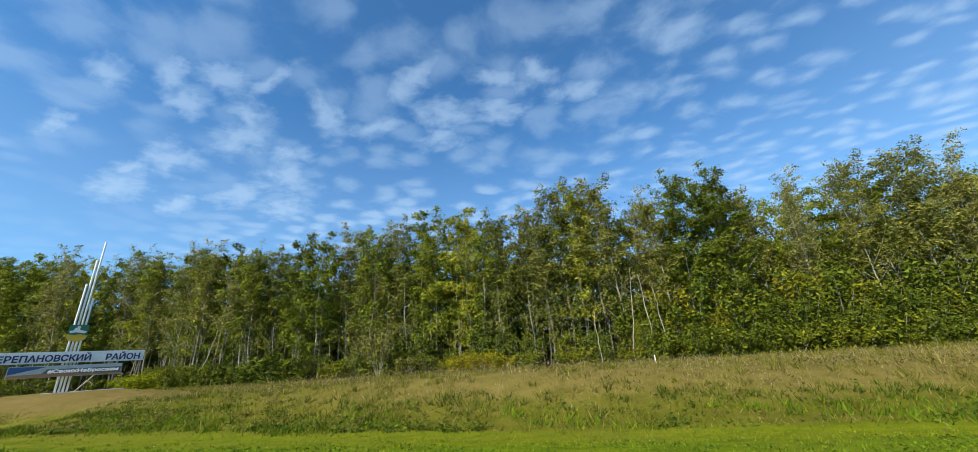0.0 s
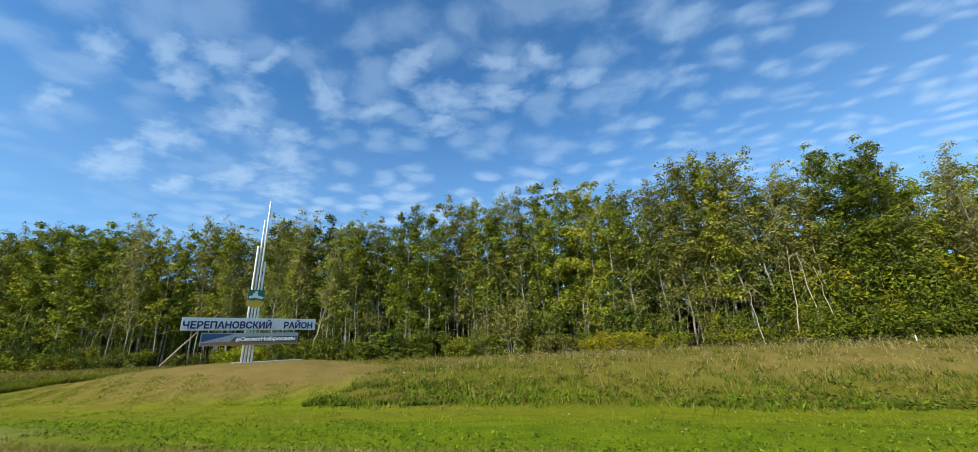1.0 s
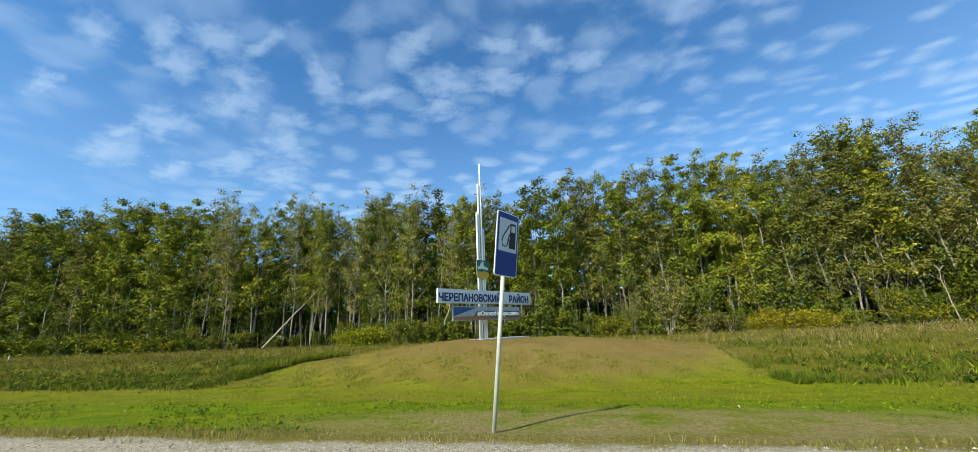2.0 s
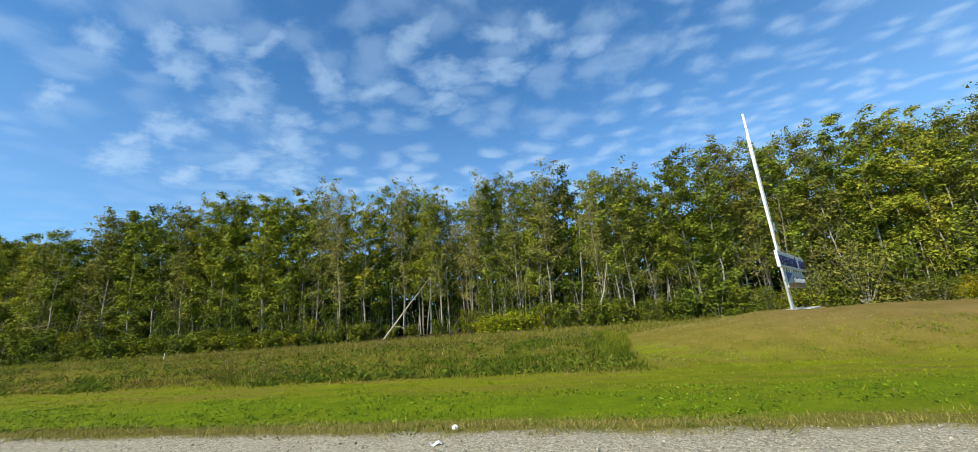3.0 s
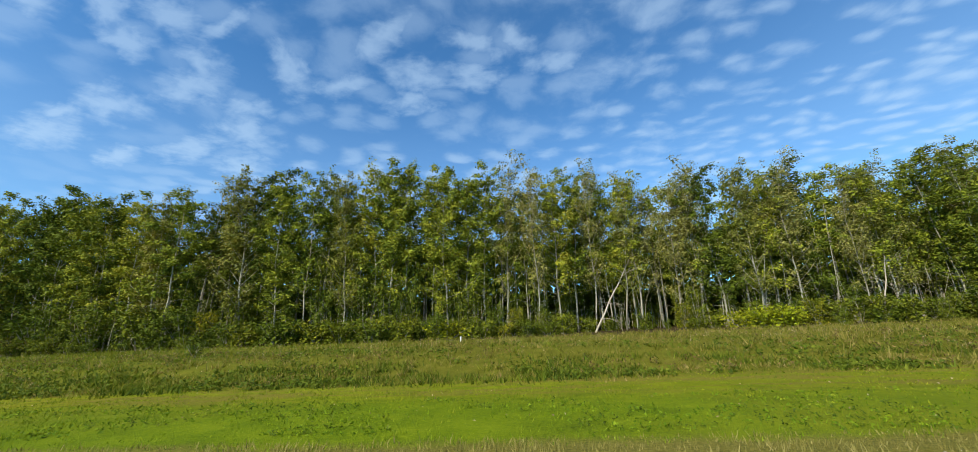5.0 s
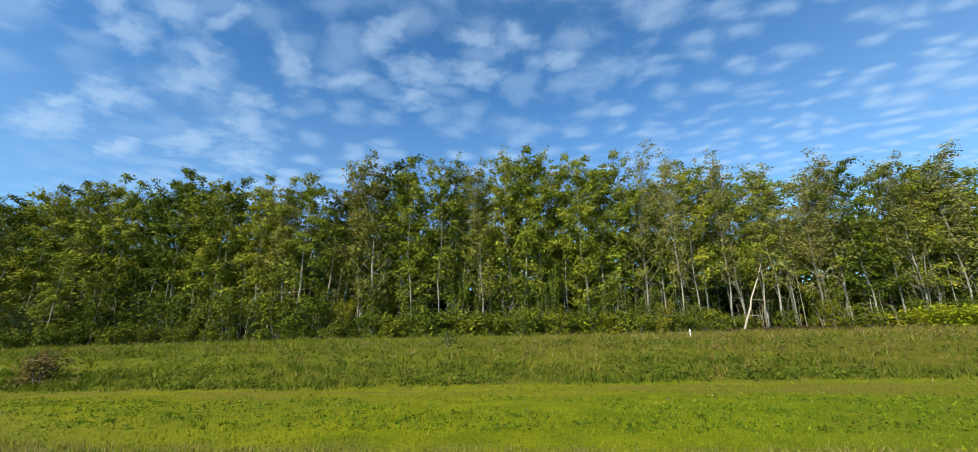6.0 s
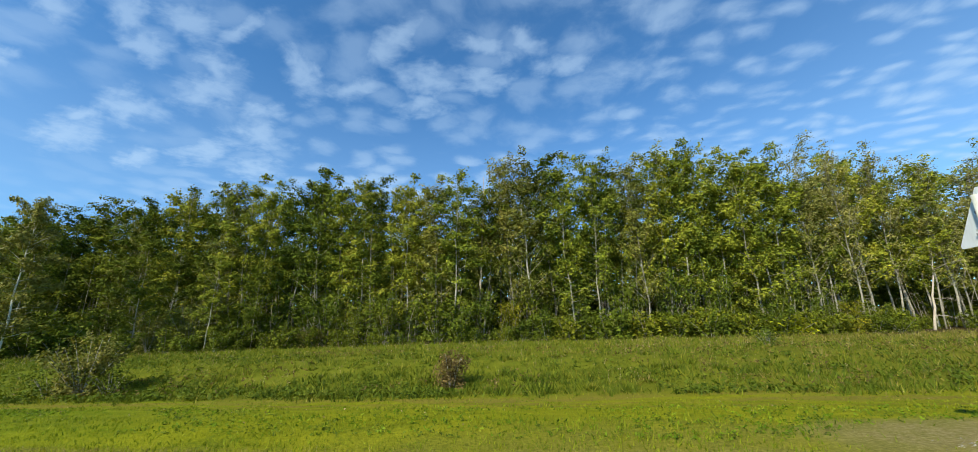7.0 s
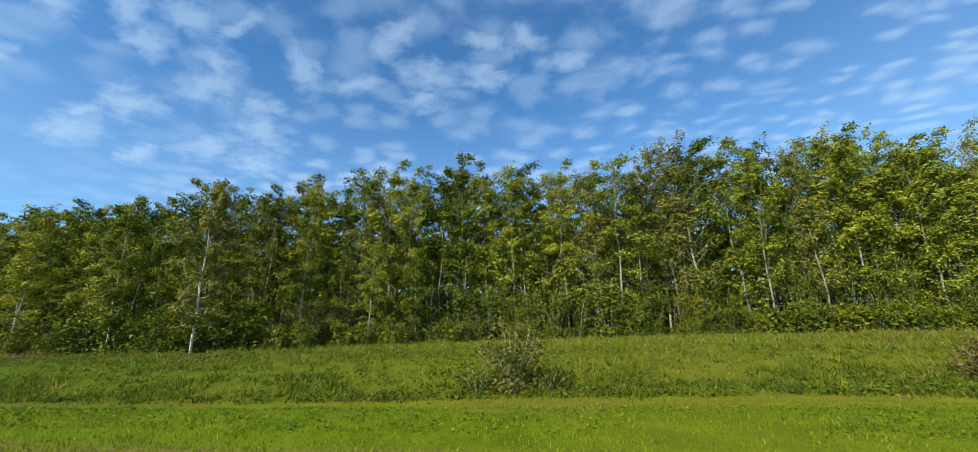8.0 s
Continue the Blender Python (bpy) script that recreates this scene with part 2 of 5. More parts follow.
def painted(name, colour, rough=0.42, dirt=0.25, metal=0.0):
    m, n = material(name)
    pos = n.add("TexCoord").outputs["Object"]
    a = n.noise(pos, 3.0, 5.0, 0.65)
    c = n.noise(n.vec("MULTIPLY", pos, (9.0, 9.0, 1.5)).outputs[0], 2.5, 3.0, 0.6)
    grime = tuple(v * 0.6 + 0.03 for v in colour)
    col = n.mix(n.math("MULTIPLY", n.step(n.math("ADD", n.math("MULTIPLY", a, 0.6), n.math("MULTIPLY", c, 0.4)), 0.42, 0.7), dirt * 2), colour, grime)
    finish(n, col, rough, metal, bump=a, strength=0.05, spec=0.45)
    return m


BLUE = painted("sign_blue", (0.010, 0.040, 0.240), 0.4, 0.2)
LETTER = painted("letter_blue", (0.012, 0.020, 0.110), 0.5, 0.15)
BLACK = painted("sign_black", (0.012, 0.014, 0.018), 0.5, 0.1)
RED = painted("sign_red", (0.330, 0.025, 0.025), 0.42, 0.25)
SIGN_WHITE = painted("sign_white", (0.62, 0.66, 0.68), 0.38, 0.2)
GALV = painted("grey_painted_post", (0.50, 0.52, 0.45), 0.55, 0.5)
BACK = painted("grey_back", (0.24, 0.25, 0.25), 0.55, 0.4)
BAND = painted("banner_slate", (0.10, 0.12, 0.14), 0.55, 0.4)
GREEN = painted("emblem_green", (0.010, 0.130, 0.075), 0.45, 0.15)
YELLOW = painted("emblem_yellow", (0.560, 0.360, 0.020), 0.45, 0.2)
ORANGE = painted("banner_orange", (0.360, 0.170, 0.075), 0.55, 0.5)
BANNER = painted("banner_grey", (0.42, 0.47, 0.48), 0.55, 0.4)
BANNER_BLUE = painted("banner_blue", (0.030, 0.090, 0.250), 0.55, 0.5)
CONCRETE = painted("pale_concrete", (0.46, 0.44, 0.40), 0.85, 0.5)
PAPER = painted("white_paper", (0.80, 0.80, 0.78), 0.7, 0.1)

m, n = material("asphalt")
pos = n.add("NewGeometry").outputs["Position"]
a, b = n.noise(pos, 60.0, 3.0, 0.7), n.noise(pos, 0.6, 4.0)
finish(n, n.mix(b, n.mix(a, (0.035, 0.035, 0.036), (0.075, 0.074, 0.072)), (0.06, 0.058, 0.055)), 0.85, bump=a, strength=0.4, distance=0.01)
ASPHALT = m

m, n = material("shoulder_gravel")
pos = n.add("NewGeometry").outputs["Position"]
a = n.add("TexVoronoi", {"Vector": pos, "Scale": 32.0})
b = n.noise(pos, 0.8, 4.0)
c = n.noise(pos, 9.0, 4.0, 0.7)
col = n.ramp(n.add("SeparateColor", {0: a.outputs["Color"]}).outputs[0], [(0.0, (0.20, 0.185, 0.16)), (0.5, (0.33, 0.31, 0.275)), (1.0, (0.47, 0.455, 0.42))])
col = n.mix(n.math("MULTIPLY", n.step(b, 0.45, 0.7), 0.5), col, (0.30, 0.26, 0.19))
col = n.mix(n.math("MULTIPLY", c, 0.35), col, (0.20, 0.18, 0.15))
finish(n, col, 0.9, bump=n.math("SUBTRACT", 1.0, a.outputs["Distance"]), strength=0.7, distance=0.03)
GRAVEL = m

m, n = material("loose_stone")
rr = n.add("NewGeometry").outputs["Random Per Island"]
finish(n, n.ramp(rr, [(0.0, (0.15, 0.13, 0.09)), (0.5, (0.32, 0.295, 0.225)), (0.9, (0.42, 0.39, 0.31)), (1.0, (0.50, 0.47, 0.40))]), 0.85)
STONE = m

# the ground: gravel verge, dry strip, mown grass, rough grass, woodland floor, bare patches
m, n = material("ground")
pos = n.add("NewGeometry").outputs["Position"]
big, mid, fine = n.noise(pos, 0.11, 3.0), n.noise(pos, 0.9, 4.0, 0.6), n.noise(pos, 14.0, 4.0, 0.7)
tiny = n.noise(pos, 55.0, 3.0, 0.7)
s = n.add("SeparateXYZ", {0: pos})
inner = n.math("MULTIPLY", n.math("SUBTRACT", 1.0, n.step(s.outputs[0], -125.0, -72.0)), 1.6)
wob = n.math("ADD", n.math("MULTIPLY", n.math("SUBTRACT", mid, 0.5), 1.1), n.math("MULTIPLY", n.math("SUBTRACT", fine, 0.5), 0.6))
across = n.math("SUBTRACT", n.math("ABSOLUTE", n.math("ADD", s.outputs[1], 1.3)), 1.3)
yy = n.math("ADD", across, wob)
yf = n.math("ADD", across, n.math("ADD", n.math("MULTIPLY", n.math("SUBTRACT", big, 0.5), 2.5), n.math("MULTIPLY", wob, 1.4)))


def oval(cx, cy, rx, ry, soft=0.25, rag=0.28):
    d = n.vec("MULTIPLY", n.vec("SUBTRACT", pos, (cx, cy, 0)).outputs[0], (1 / rx, 1 / ry, 0)).outputs[0]
    r = n.math("ADD", n.vec("LENGTH", d).outputs["Value"], n.math("MULTIPLY", wob, rag))
    return n.math("SUBTRACT", 1.0, n.step(r, 1 - soft, 1 + soft))


def union(*masks):
    v = masks[0]
    for k in masks[1:]:
        v = n.math("MAXIMUM", v, k)
    return v


mown = n.ramp(n.math("ADD", n.math("MULTIPLY", mid, 0.4), n.math("ADD", n.math("MULTIPLY", fine, 0.35), n.math("MULTIPLY", tiny, 0.25))),
              [(0.34, (0.058, 0.095, 0.006)), (0.5, (0.150, 0.188, 0.009)), (0.66, (0.232, 0.255, 0.018))])
mown = n.mix(n.math("MULTIPLY", n.step(yf, 9.0, 12.5), 0.45), n.vec("MULTIPLY", mown, n.mix(n.math("MULTIPLY", n.step(s.outputs[0], -164.0, -150.0), n.math("SUBTRACT", 1.0, n.step(s.outputs[0], -130.0, -112.0))), (0.88, 1.0, 0.8), (1.32, 1.15, 1.0))).outputs[0], n.vec("MULTIPLY", mown, (1.3, 1.1, 1.1)).outputs[0])
mown = n.mix(n.math("MULTIPLY", n.step(big, 0.45, 0.65), 0.5), mown, (0.162, 0.172, 0.017))
streaks = n.noise(n.vec("MULTIPLY", pos, (0.16, 1.0, 1.0)).outputs[0], 0.9, 4.0, 0.6)
band = n.math("MULTIPLY", n.step(yf, 10.5, 13.5), n.step(streaks, 0.42, 0.60))
mown = n.mix(n.math("MULTIPLY", band, n.math("SUBTRACT", 0.85, n.math("MULTIPLY", n.step(s.outputs[0], -48.0, -30.0), 0.6))), mown, n.ramp(fine, [(0.3, (0.120, 0.105, 0.022)), (0.7, (0.235, 0.195, 0.045))]))
rough_c = n.ramp(n.math("ADD", n.math("MULTIPLY", mid, 0.5), n.math("MULTIPLY", fine, 0.5)),
                 [(0.3, (0.060, 0.068, 0.010)), (0.52, (0.120, 0.122, 0.016)), (0.7, (0.180, 0.145, 0.042))])
dry_c = n.ramp(fine, [(0.3, (0.100, 0.098, 0.022)), (0.5, (0.175, 0.160, 0.040)), (0.7, (0.255, 0.220, 0.075))])
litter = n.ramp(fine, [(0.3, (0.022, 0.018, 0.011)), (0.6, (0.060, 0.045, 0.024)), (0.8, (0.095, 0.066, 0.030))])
soil = n.ramp(n.math("ADD", n.math("MULTIPLY", fine, 0.6), n.math("MULTIPLY", mid, 0.4)),
              [(0.3, (0.116, 0.084, 0.036)), (0.5, (0.185, 0.135, 0.057)), (0.7, (0.245, 0.187, 0.089))])
mound_turf = n.ramp(n.math("ADD", n.math("MULTIPLY", mid, 0.6), n.math("MULTIPLY", fine, 0.4)),
                    [(0.35, (0.129, 0.117, 0.022)), (0.55, (0.185, 0.155, 0.037)), (0.7, (0.219, 0.171, 0.058))])
rough_c = n.mix(n.math("MULTIPLY", n.math("SUBTRACT", 1.0, n.step(s.outputs[0], -150.0, -105.0)), 0.85), rough_c, n.ramp(n.math("ADD", n.math("MULTIPLY", mid, 0.5), n.math("MULTIPLY", fine, 0.5)), [(0.3, (0.065, 0.088, 0.008)), (0.5, (0.112, 0.135, 0.012)), (0.7, (0.165, 0.170, 0.020))]))
column = n.math("SUBTRACT", 1.0, n.step(n.math("ADD", n.math("ABSOLUTE", n.math("ADD", s.outputs[0], 45.2)), n.math("MULTIPLY", wob, 0.8)), 12.6, 13.4))
column = n.math("MULTIPLY", column, n.math("SUBTRACT", 1.0, n.step(s.outputs[1], 26.0, 30.0)))
column = n.math("MULTIPLY", column, n.step(s.outputs[1], 0.0, 4.0))
rough_c = n.mix(n.math("MULTIPLY", n.math("MULTIPLY", n.step(s.outputs[0], -24.0, -5.0), n.step(yf, 19.5, 22.5)), 0.8), rough_c, n.ramp(n.math("ADD", n.math("MULTIPLY", mid, 0.5), n.math("MULTIPLY", fine, 0.5)), [(0.3, (0.095, 0.078, 0.025)), (0.5, (0.172, 0.133, 0.050)), (0.7, (0.245, 0.182, 0.085))]))
col = n.mix(n.math("MULTIPLY", n.step(yf, 16.2, 18.4), n.math("SUBTRACT", 1.0, column)), mown, rough_c)
mound_mask = oval(-45.2, 27.5, 13.4, 10.6, 0.14)
west = n.math("SUBTRACT", 1.0, n.step(n.math("ADD", s.outputs[0], n.math("MULTIPLY", big, 16.0)), -196.0, -160.0))
col = n.vec("MULTIPLY", col, n.mix(west, (1.0, 1.0, 1.0), (0.58, 0.78, 0.7))).outputs[0]
col = n.mix(mound_mask, col, mound_turf)
col = n.mix(n.math("MULTIPLY", oval(-41.5, 25.6, 10.5, 7.2, 0.3), n.math("ADD", 0.6, n.math("MULTIPLY", n.step(n.math("ADD", n.math("MULTIPLY", mid, 0.6), n.math("MULTIPLY", fine, 0.4)), 0.4, 0.58), 0.5))), col, soil)
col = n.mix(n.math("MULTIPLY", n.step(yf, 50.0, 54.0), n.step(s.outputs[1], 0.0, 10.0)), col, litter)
col = n.mix(n.math("SUBTRACT", 1.0, n.step(n.math("ADD", yy, n.math("MULTIPLY", inner, 0.8)), 6.5, 7.3)), col, dry_c)
patchy = n.step(n.math("ADD", n.math("MULTIPLY", mid, 0.6), n.math("MULTIPLY", fine, 0.4)), 0.38, 0.56)
col = n.mix(n.math("MULTIPLY", oval(-141.0, 5.6, 8.0, 2.4, 0.5, 0.6), 0.55), col, dry_c)
bare = union(n.math("MULTIPLY", oval(-39.5, 7.6, 6.5, 1.9, 0.4), patchy), n.math("MULTIPLY", oval(-139.1, 6.9, 3.5, 1.5, 0.3, 0.8), n.math("ADD", 0.35, n.math("MULTIPLY", patchy, 0.6))), oval(-140.45, 5.65, 1.25, 0.95, 0.2), n.math("MULTIPLY", oval(-143.2, 5.0, 5.0, 1.0, 0.35, 0.5), n.math("ADD", 0.3, n.math("MULTIPLY", patchy, 0.7))))
col = n.mix(bare, col, n.ramp(n.math("ADD", n.math("MULTIPLY", tiny, 0.5), n.math("MULTIPLY", fine, 0.5)), [(0.33, (0.120, 0.098, 0.046)), (0.5, (0.225, 0.188, 0.098)), (0.66, (0.365, 0.315, 0.200))]))
col = n.vec("MULTIPLY", col, (1.02, 1.0, 0.74)).outputs[0]
col = n.mix(n.math("SUBTRACT", 1.0, n.step(n.math("ADD", yy, inner), 5.3, 5.7)), col, n.ramp(n.math("ADD", n.math("MULTIPLY", tiny, 0.6), n.math("MULTIPLY", n.noise(pos, 26.0, 2.0, 0.6), 0.4)), [(0.36, (0.15, 0.13, 0.085)), (0.5, (0.36, 0.325, 0.235)), (0.64, (0.64, 0.595, 0.47))]))
rel = n.math("ADD", n.math("MULTIPLY", fine, 0.7), n.math("MULTIPLY", tiny, 0.5))
finish(n, col, 0.95, bump=rel, strength=0.9, distance=0.06, spec=0.05)
GROUND = m


# ---- terrain ----
def lerp_table(x, table):
    return np.interp(x, [p for p, _ in table], [v for _, v in table])


DITCH = [(-320, -1.7), (-181, -1.4), (-171, -1.2), (-148, -0.97), (-126, -0.75), (-94, -0.42), (-64, -0.50), (-22, -0.62), (-12, -0.85), (0, -1.05), (90, -1.2)]
CREST = [(-320, -0.7), (-200, -0.4), (-170, -0.2), (-138, 0.0), (-96, 0.25), (-69, 0.1), (-50, 0.0), (-30, 0.3), (-17, 0.65), (-5, 0.85), (3, 0.8), (18, 0.4), (90, 0.3)]
FIELD = [(-320, -0.9), (-212, -0.7), (-150, -0.15), (-105, -0.3), (-60, -0.1), (-10, 0.1), (20, 0.3), (90, 0.5)]


def smooth(a, b, v):
    t = np.clip((v - a) / (b - a), 0, 1)
    return t * t * (3 - 2 * t)


def height(x, y):
    x, y = np.asarray(x, float), np.asarray(y, float)
    d, c, f = lerp_table(x, DITCH), lerp_table(x, CREST), lerp_table(x, FIELD)
    near = 1.3 * (1 - smooth(-125, -72, x))
    z = 0.44 + (0.20 - 0.44) * smooth(5.2, 7.2, y + near)
    z = z + (d - 0.20) * smooth(6.5, 17.0, y)
    z = z + (c - d) * smooth(17.8, 25.0, y)
    z = z + (f - c) * smooth(26.0, 46.0, y)
    r = np.sqrt(((x + 44.5) / 14.5) ** 2 + ((y - 27.0) / 11.5) ** 2)
    k = 1 - smooth(0.28, 1.0, r)
    z = z + (1.0 - z) * k
    heap = np.sqrt(((x + 140.5) / 1.5) ** 2 + ((y - 5.75) / 1.15) ** 2)
    z = z + 0.20 * (1 - smooth(0.1, 1.0, heap))
    z = z + 0.05 * np.sin(x * 0.9 + 1.3 * np.sin(y * 0.7)) * smooth(18, 22, y) + 0.03 * np.sin(x * 2.3 + y * 1.7) * smooth(7.5, 10, y)
    other = -5.2 - y
    z = np.where(y < 0, 0.44 - 0.9 * smooth(2.5, 12.0, other), z)
    return z


def tri_object(name, verts, mat, parent=None, faces=None):
    """A mesh of many loose triangles from an array of shape (n, 3, 3), or of verts with faces."""
    me = bpy.data.meshes.new(name)
    v = np.ascontiguousarray(verts.reshape(-1, 3), dtype=np.float32)
    f = np.arange(len(v)).reshape(-1, 3) if faces is None else faces
    me.vertices.add(len(v))
    me.vertices.foreach_set("co", v.ravel())
    me.loops.add(f.size)
    me.loops.foreach_set("vertex_index", np.ascontiguousarray(f.ravel(), dtype=np.int32))
    me.polygons.add(len(f))
    me.polygons.foreach_set("loop_start", np.arange(0, f.size, f.shape[1], dtype=np.int32))
    me.polygons.foreach_set("loop_total", np.full(len(f), f.shape[1], dtype=np.int32))
    me.update(calc_edges=True)
    me.materials.append(mat)
    ob = new(name, me)
    ob.parent = parent
    return ob


def part(name, bm, mat, parent, label="", shade=False):
    me = bpy.data.meshes.new(name)
    bm.normal_update()
    bm.to_mesh(me)
    bm.free()
    me.materials.append(mat)
    if shade:
        me.shade_smooth()
    ob = new(name, me)
    ob.parent = parent
    return tagged(ob, label)


xs_line = np.concatenate([[-3000, -1500, -800, -550, -420, -360], np.arange(-320, 91, 1.0), [120, 180, 280, 450, 800, 1500, 3000]])
ys_line = np.concatenate([[-3000, -1200, -500, -200, -90, -40], np.arange(-24, 4, 2.0), np.arange(4, 8, 0.4), np.arange(8, 30, 0.75), np.arange(30, 78, 2.0), [85, 100, 140, 220, 400, 800, 1600, 3000]])
gx, gy = np.meshgrid(xs_line, ys_line)
gz = height(gx, gy)
gv = np.stack([gx, gy, gz], -1).reshape(-1, 3)
nx, ny = len(xs_line), len(ys_line)
idx = np.arange(nx * ny).reshape(ny, nx)
gf = np.stack([idx[:-1, :-1], idx[:-1, 1:], idx[1:, 1:], idx[1:, :-1]], -1).reshape(-1, 4)
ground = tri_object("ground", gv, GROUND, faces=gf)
ground.data.shade_smooth()
tagged(ground, "mown verge, shallow ditch, rough grass and woodland floor", "ground", kind="structure")


def slab(name, x0, x1, y0, y1, top, mat, label, camber=0.0):
    bm = bmesh.new()
    k = 60
    rows = []
    for i in range(k + 1):
        x = x0 + (x1 - x0) * i / k
        ym = (y0 + y1) / 2
        rows.append([bm.verts.new(p) for p in ((x, y0, top - 0.25), (x, y0, top), (x, ym, top + camber), (x, y1, top), (x, y1, top - 0.25))])
    for a, b in zip(rows, rows[1:]):
        for j in range(4):
            bm.faces.new((a[j], b[j], b[j + 1], a[j + 1]))
    bmesh.ops.recalc_face_normals(bm, faces=bm.faces)
    return tagged(part(name, bm, mat, None), label, name, kind="structure")


slab("road", -1500, 1500, -5.2, 2.5, 0.53, ASPHALT, "worn grey asphalt two-lane country road", 0.04)
slab("road_shoulder", -1500, 1500, 2.504, 4.0, 0.475, GRAVEL, "grey crushed gravel shoulder beside the road")

# ---- plants ----
rng = np.random.default_rng(7)


def tube(bm, pts, radii, sides=6):
    """A tapered tube along the points."""
    rings = []
    for i, p in enumerate(pts):
        d = (pts[min(i + 1, len(pts) - 1)] - pts[max(i - 1, 0)]).normalized()
        a = d.orthogonal().normalized()
        b = d.cross(a)
        rings.append([bm.verts.new(p + (a * math.cos(2 * math.pi * k / sides) + b * math.sin(2 * math.pi * k / sides)) * radii[i]) for k in range(sides)])
    for r0, r1 in zip(rings, rings[1:]):
        for k in range(sides):
            bm.faces.new((r0[k], r0[(k + 1) % sides], r1[(k + 1) % sides], r1[k]))
    bm.faces.new(list(reversed(rings[0])))
    bm.faces.new(rings[-1])


def unit(v):
    return v / np.maximum(np.linalg.norm(v, axis=-1, keepdims=True), 1e-6)


def leaves(centres, radii, counts, size, droop=0.3, squash=0.7, wind=0.0):
    """Loose leaf triangles in soft clumps round the centres."""
    c = np.repeat(centres, counts, axis=0)
    r = np.repeat(radii, counts)[:, None]
    n = len(c)
    d = unit(rng.normal(size=(n, 3))) * (rng.random((n, 1)) ** 0.45)
    p = c + d * r * np.array([1, 1, squash])
    face = unit(rng.normal(size=(n, 3)) * 0.42 + d * 0.95 + np.array([0, -0.15, 0.45]))
    a = unit(np.cross(face, rng.normal(size=(n, 3))))
    a = unit(a + np.array([wind, 0, -droop]))
    b = unit(np.cross(a, face))
    s = size * (0.6 + 0.8 * rng.random((n, 1)))
    return np.stack([p, p + a * s + b * s * 0.25, p + a * s * 0.75 - b * s * 0.31], 1)


def make_tree(seed, high=25.0, low=0.35, wide=2.6, lean=0.0, count=4200, size=0.34, leaf=None, girth=0.125, weep=0.0, label="", upright=0.0, bark=None, bark_label="pale bark with dark marks"):
    rnd = random.Random(seed)
    tree = new("tree")
    bm = bmesh.new()
    pts = []
    ox = oy = 0.0
    k = 10
    for i in range(k + 1):
        t = i / k
        pts.append(Vector((ox + lean * t * t * high, oy, t * high)))
        ox += rnd.uniform(-0.22, 0.22)
        oy += rnd.uniform(-0.22, 0.22)
    pts[0].z = -0.3
    tube(bm, pts, [girth * (1 - 0.88 * i / k) for i in range(k + 1)], 6)

    def on(t):
        f = min(t * k, k - 1e-6)
        i = int(f)
        return pts[i].lerp(pts[i + 1], f - i)

    centres, radii, weights = [], [], []
    limbs = 40
    for j in range(limbs):
        s = (j + rnd.random()) / limbs
        t = low + (0.985 - low) * s
        az = j * 2.4 + rnd.uniform(-0.5, 0.5)
        reach = wide * (0.55 + 0.75 * math.sin(math.pi * (0.18 + 0.62 * s))) * (1.0 - 0.34 * s) * rnd.uniform(0.45, 1.3)
        rise = rnd.uniform(0.2, 0.9) + 0.9 * s - weep + upright
        p0 = on(t)
        side = Vector((math.cos(az), math.sin(az), 0))
        p1 = p0 + side * reach * 0.5 + Vector((0, 0, reach * 0.45 * rise))
        p2 = p0 + side * reach + Vector((0, 0, reach * (rise - 0.5 * weep)))
        r0 = girth * 0.36 * (1 - 0.7 * s)
        tube(bm, [p0, p1, p2], [r0, r0 * 0.6, r0 * 0.2], 4)
        full = rnd.choice((0.3, 0.8, 1.0, 1.3, 1.6))
        for f, rad in ((0.4, 0.5), (0.65, 0.65), (0.85, 0.65), (1.0, 0.55)):
            q = p0.lerp(p1, f * 2) if f < 0.5 else p1.lerp(p2, f * 2 - 1)
            centres.append((q.x + rnd.uniform(-0.35, 0.35), q.y + rnd.uniform(-0.35, 0.35), q.z + rnd.uniform(-0.35, 0.35)))
            radii.append(rad * (1.3 + 0.5 * (1 - s)) * rnd.uniform(0.65, 1.35))
            weights.append(radii[-1] ** 2 * full * (0.3 + 1.0 * min(1.0, 2.4 * s)))
    shoots = []
    for j in range(26):
        f = rnd.uniform(0.66, 0.99)
        q = on(f)
        az, out = rnd.uniform(0, 6.28), (1.02 - f) * wide * rnd.uniform(0.4, 1.7)
        base = Vector((q.x + math.cos(az) * out, q.y + math.sin(az) * out, q.z))
        tip = base + Vector((rnd.uniform(0.1, 0.8), rnd.uniform(-0.2, 0.2), rnd.uniform(0.7, 1.5)))
        tube(bm, [base, tip], [0.022, 0.006], 3)
        for g in (0.35, 0.7, 1.0):
            shoots.append(tuple(base.lerp(tip, g)))
    # a few dead twigs below the crown
    for j in range(7):
        t = rnd.uniform(0.12, low + 0.1)
        p0 = on(t)
        az = rnd.uniform(0, 6.28)
        q = p0 + Vector((math.cos(az), math.sin(az), rnd.uniform(-0.1, 0.5))) * rnd.uniform(0.6, 1.6)
        tube(bm, [p0, q], [0.025, 0.008], 3)
    part("trunk", bm, bark or BARK, tree, bark_label, shade=True)
    w = np.array(weights)
    counts = np.maximum((w / w.sum() * count).astype(int), 4)
    mass = leaves(np.array(centres), np.array(radii), counts, size * 1.1, 0.25 + weep, 0.74 + 0.3 * weep, 0.2)
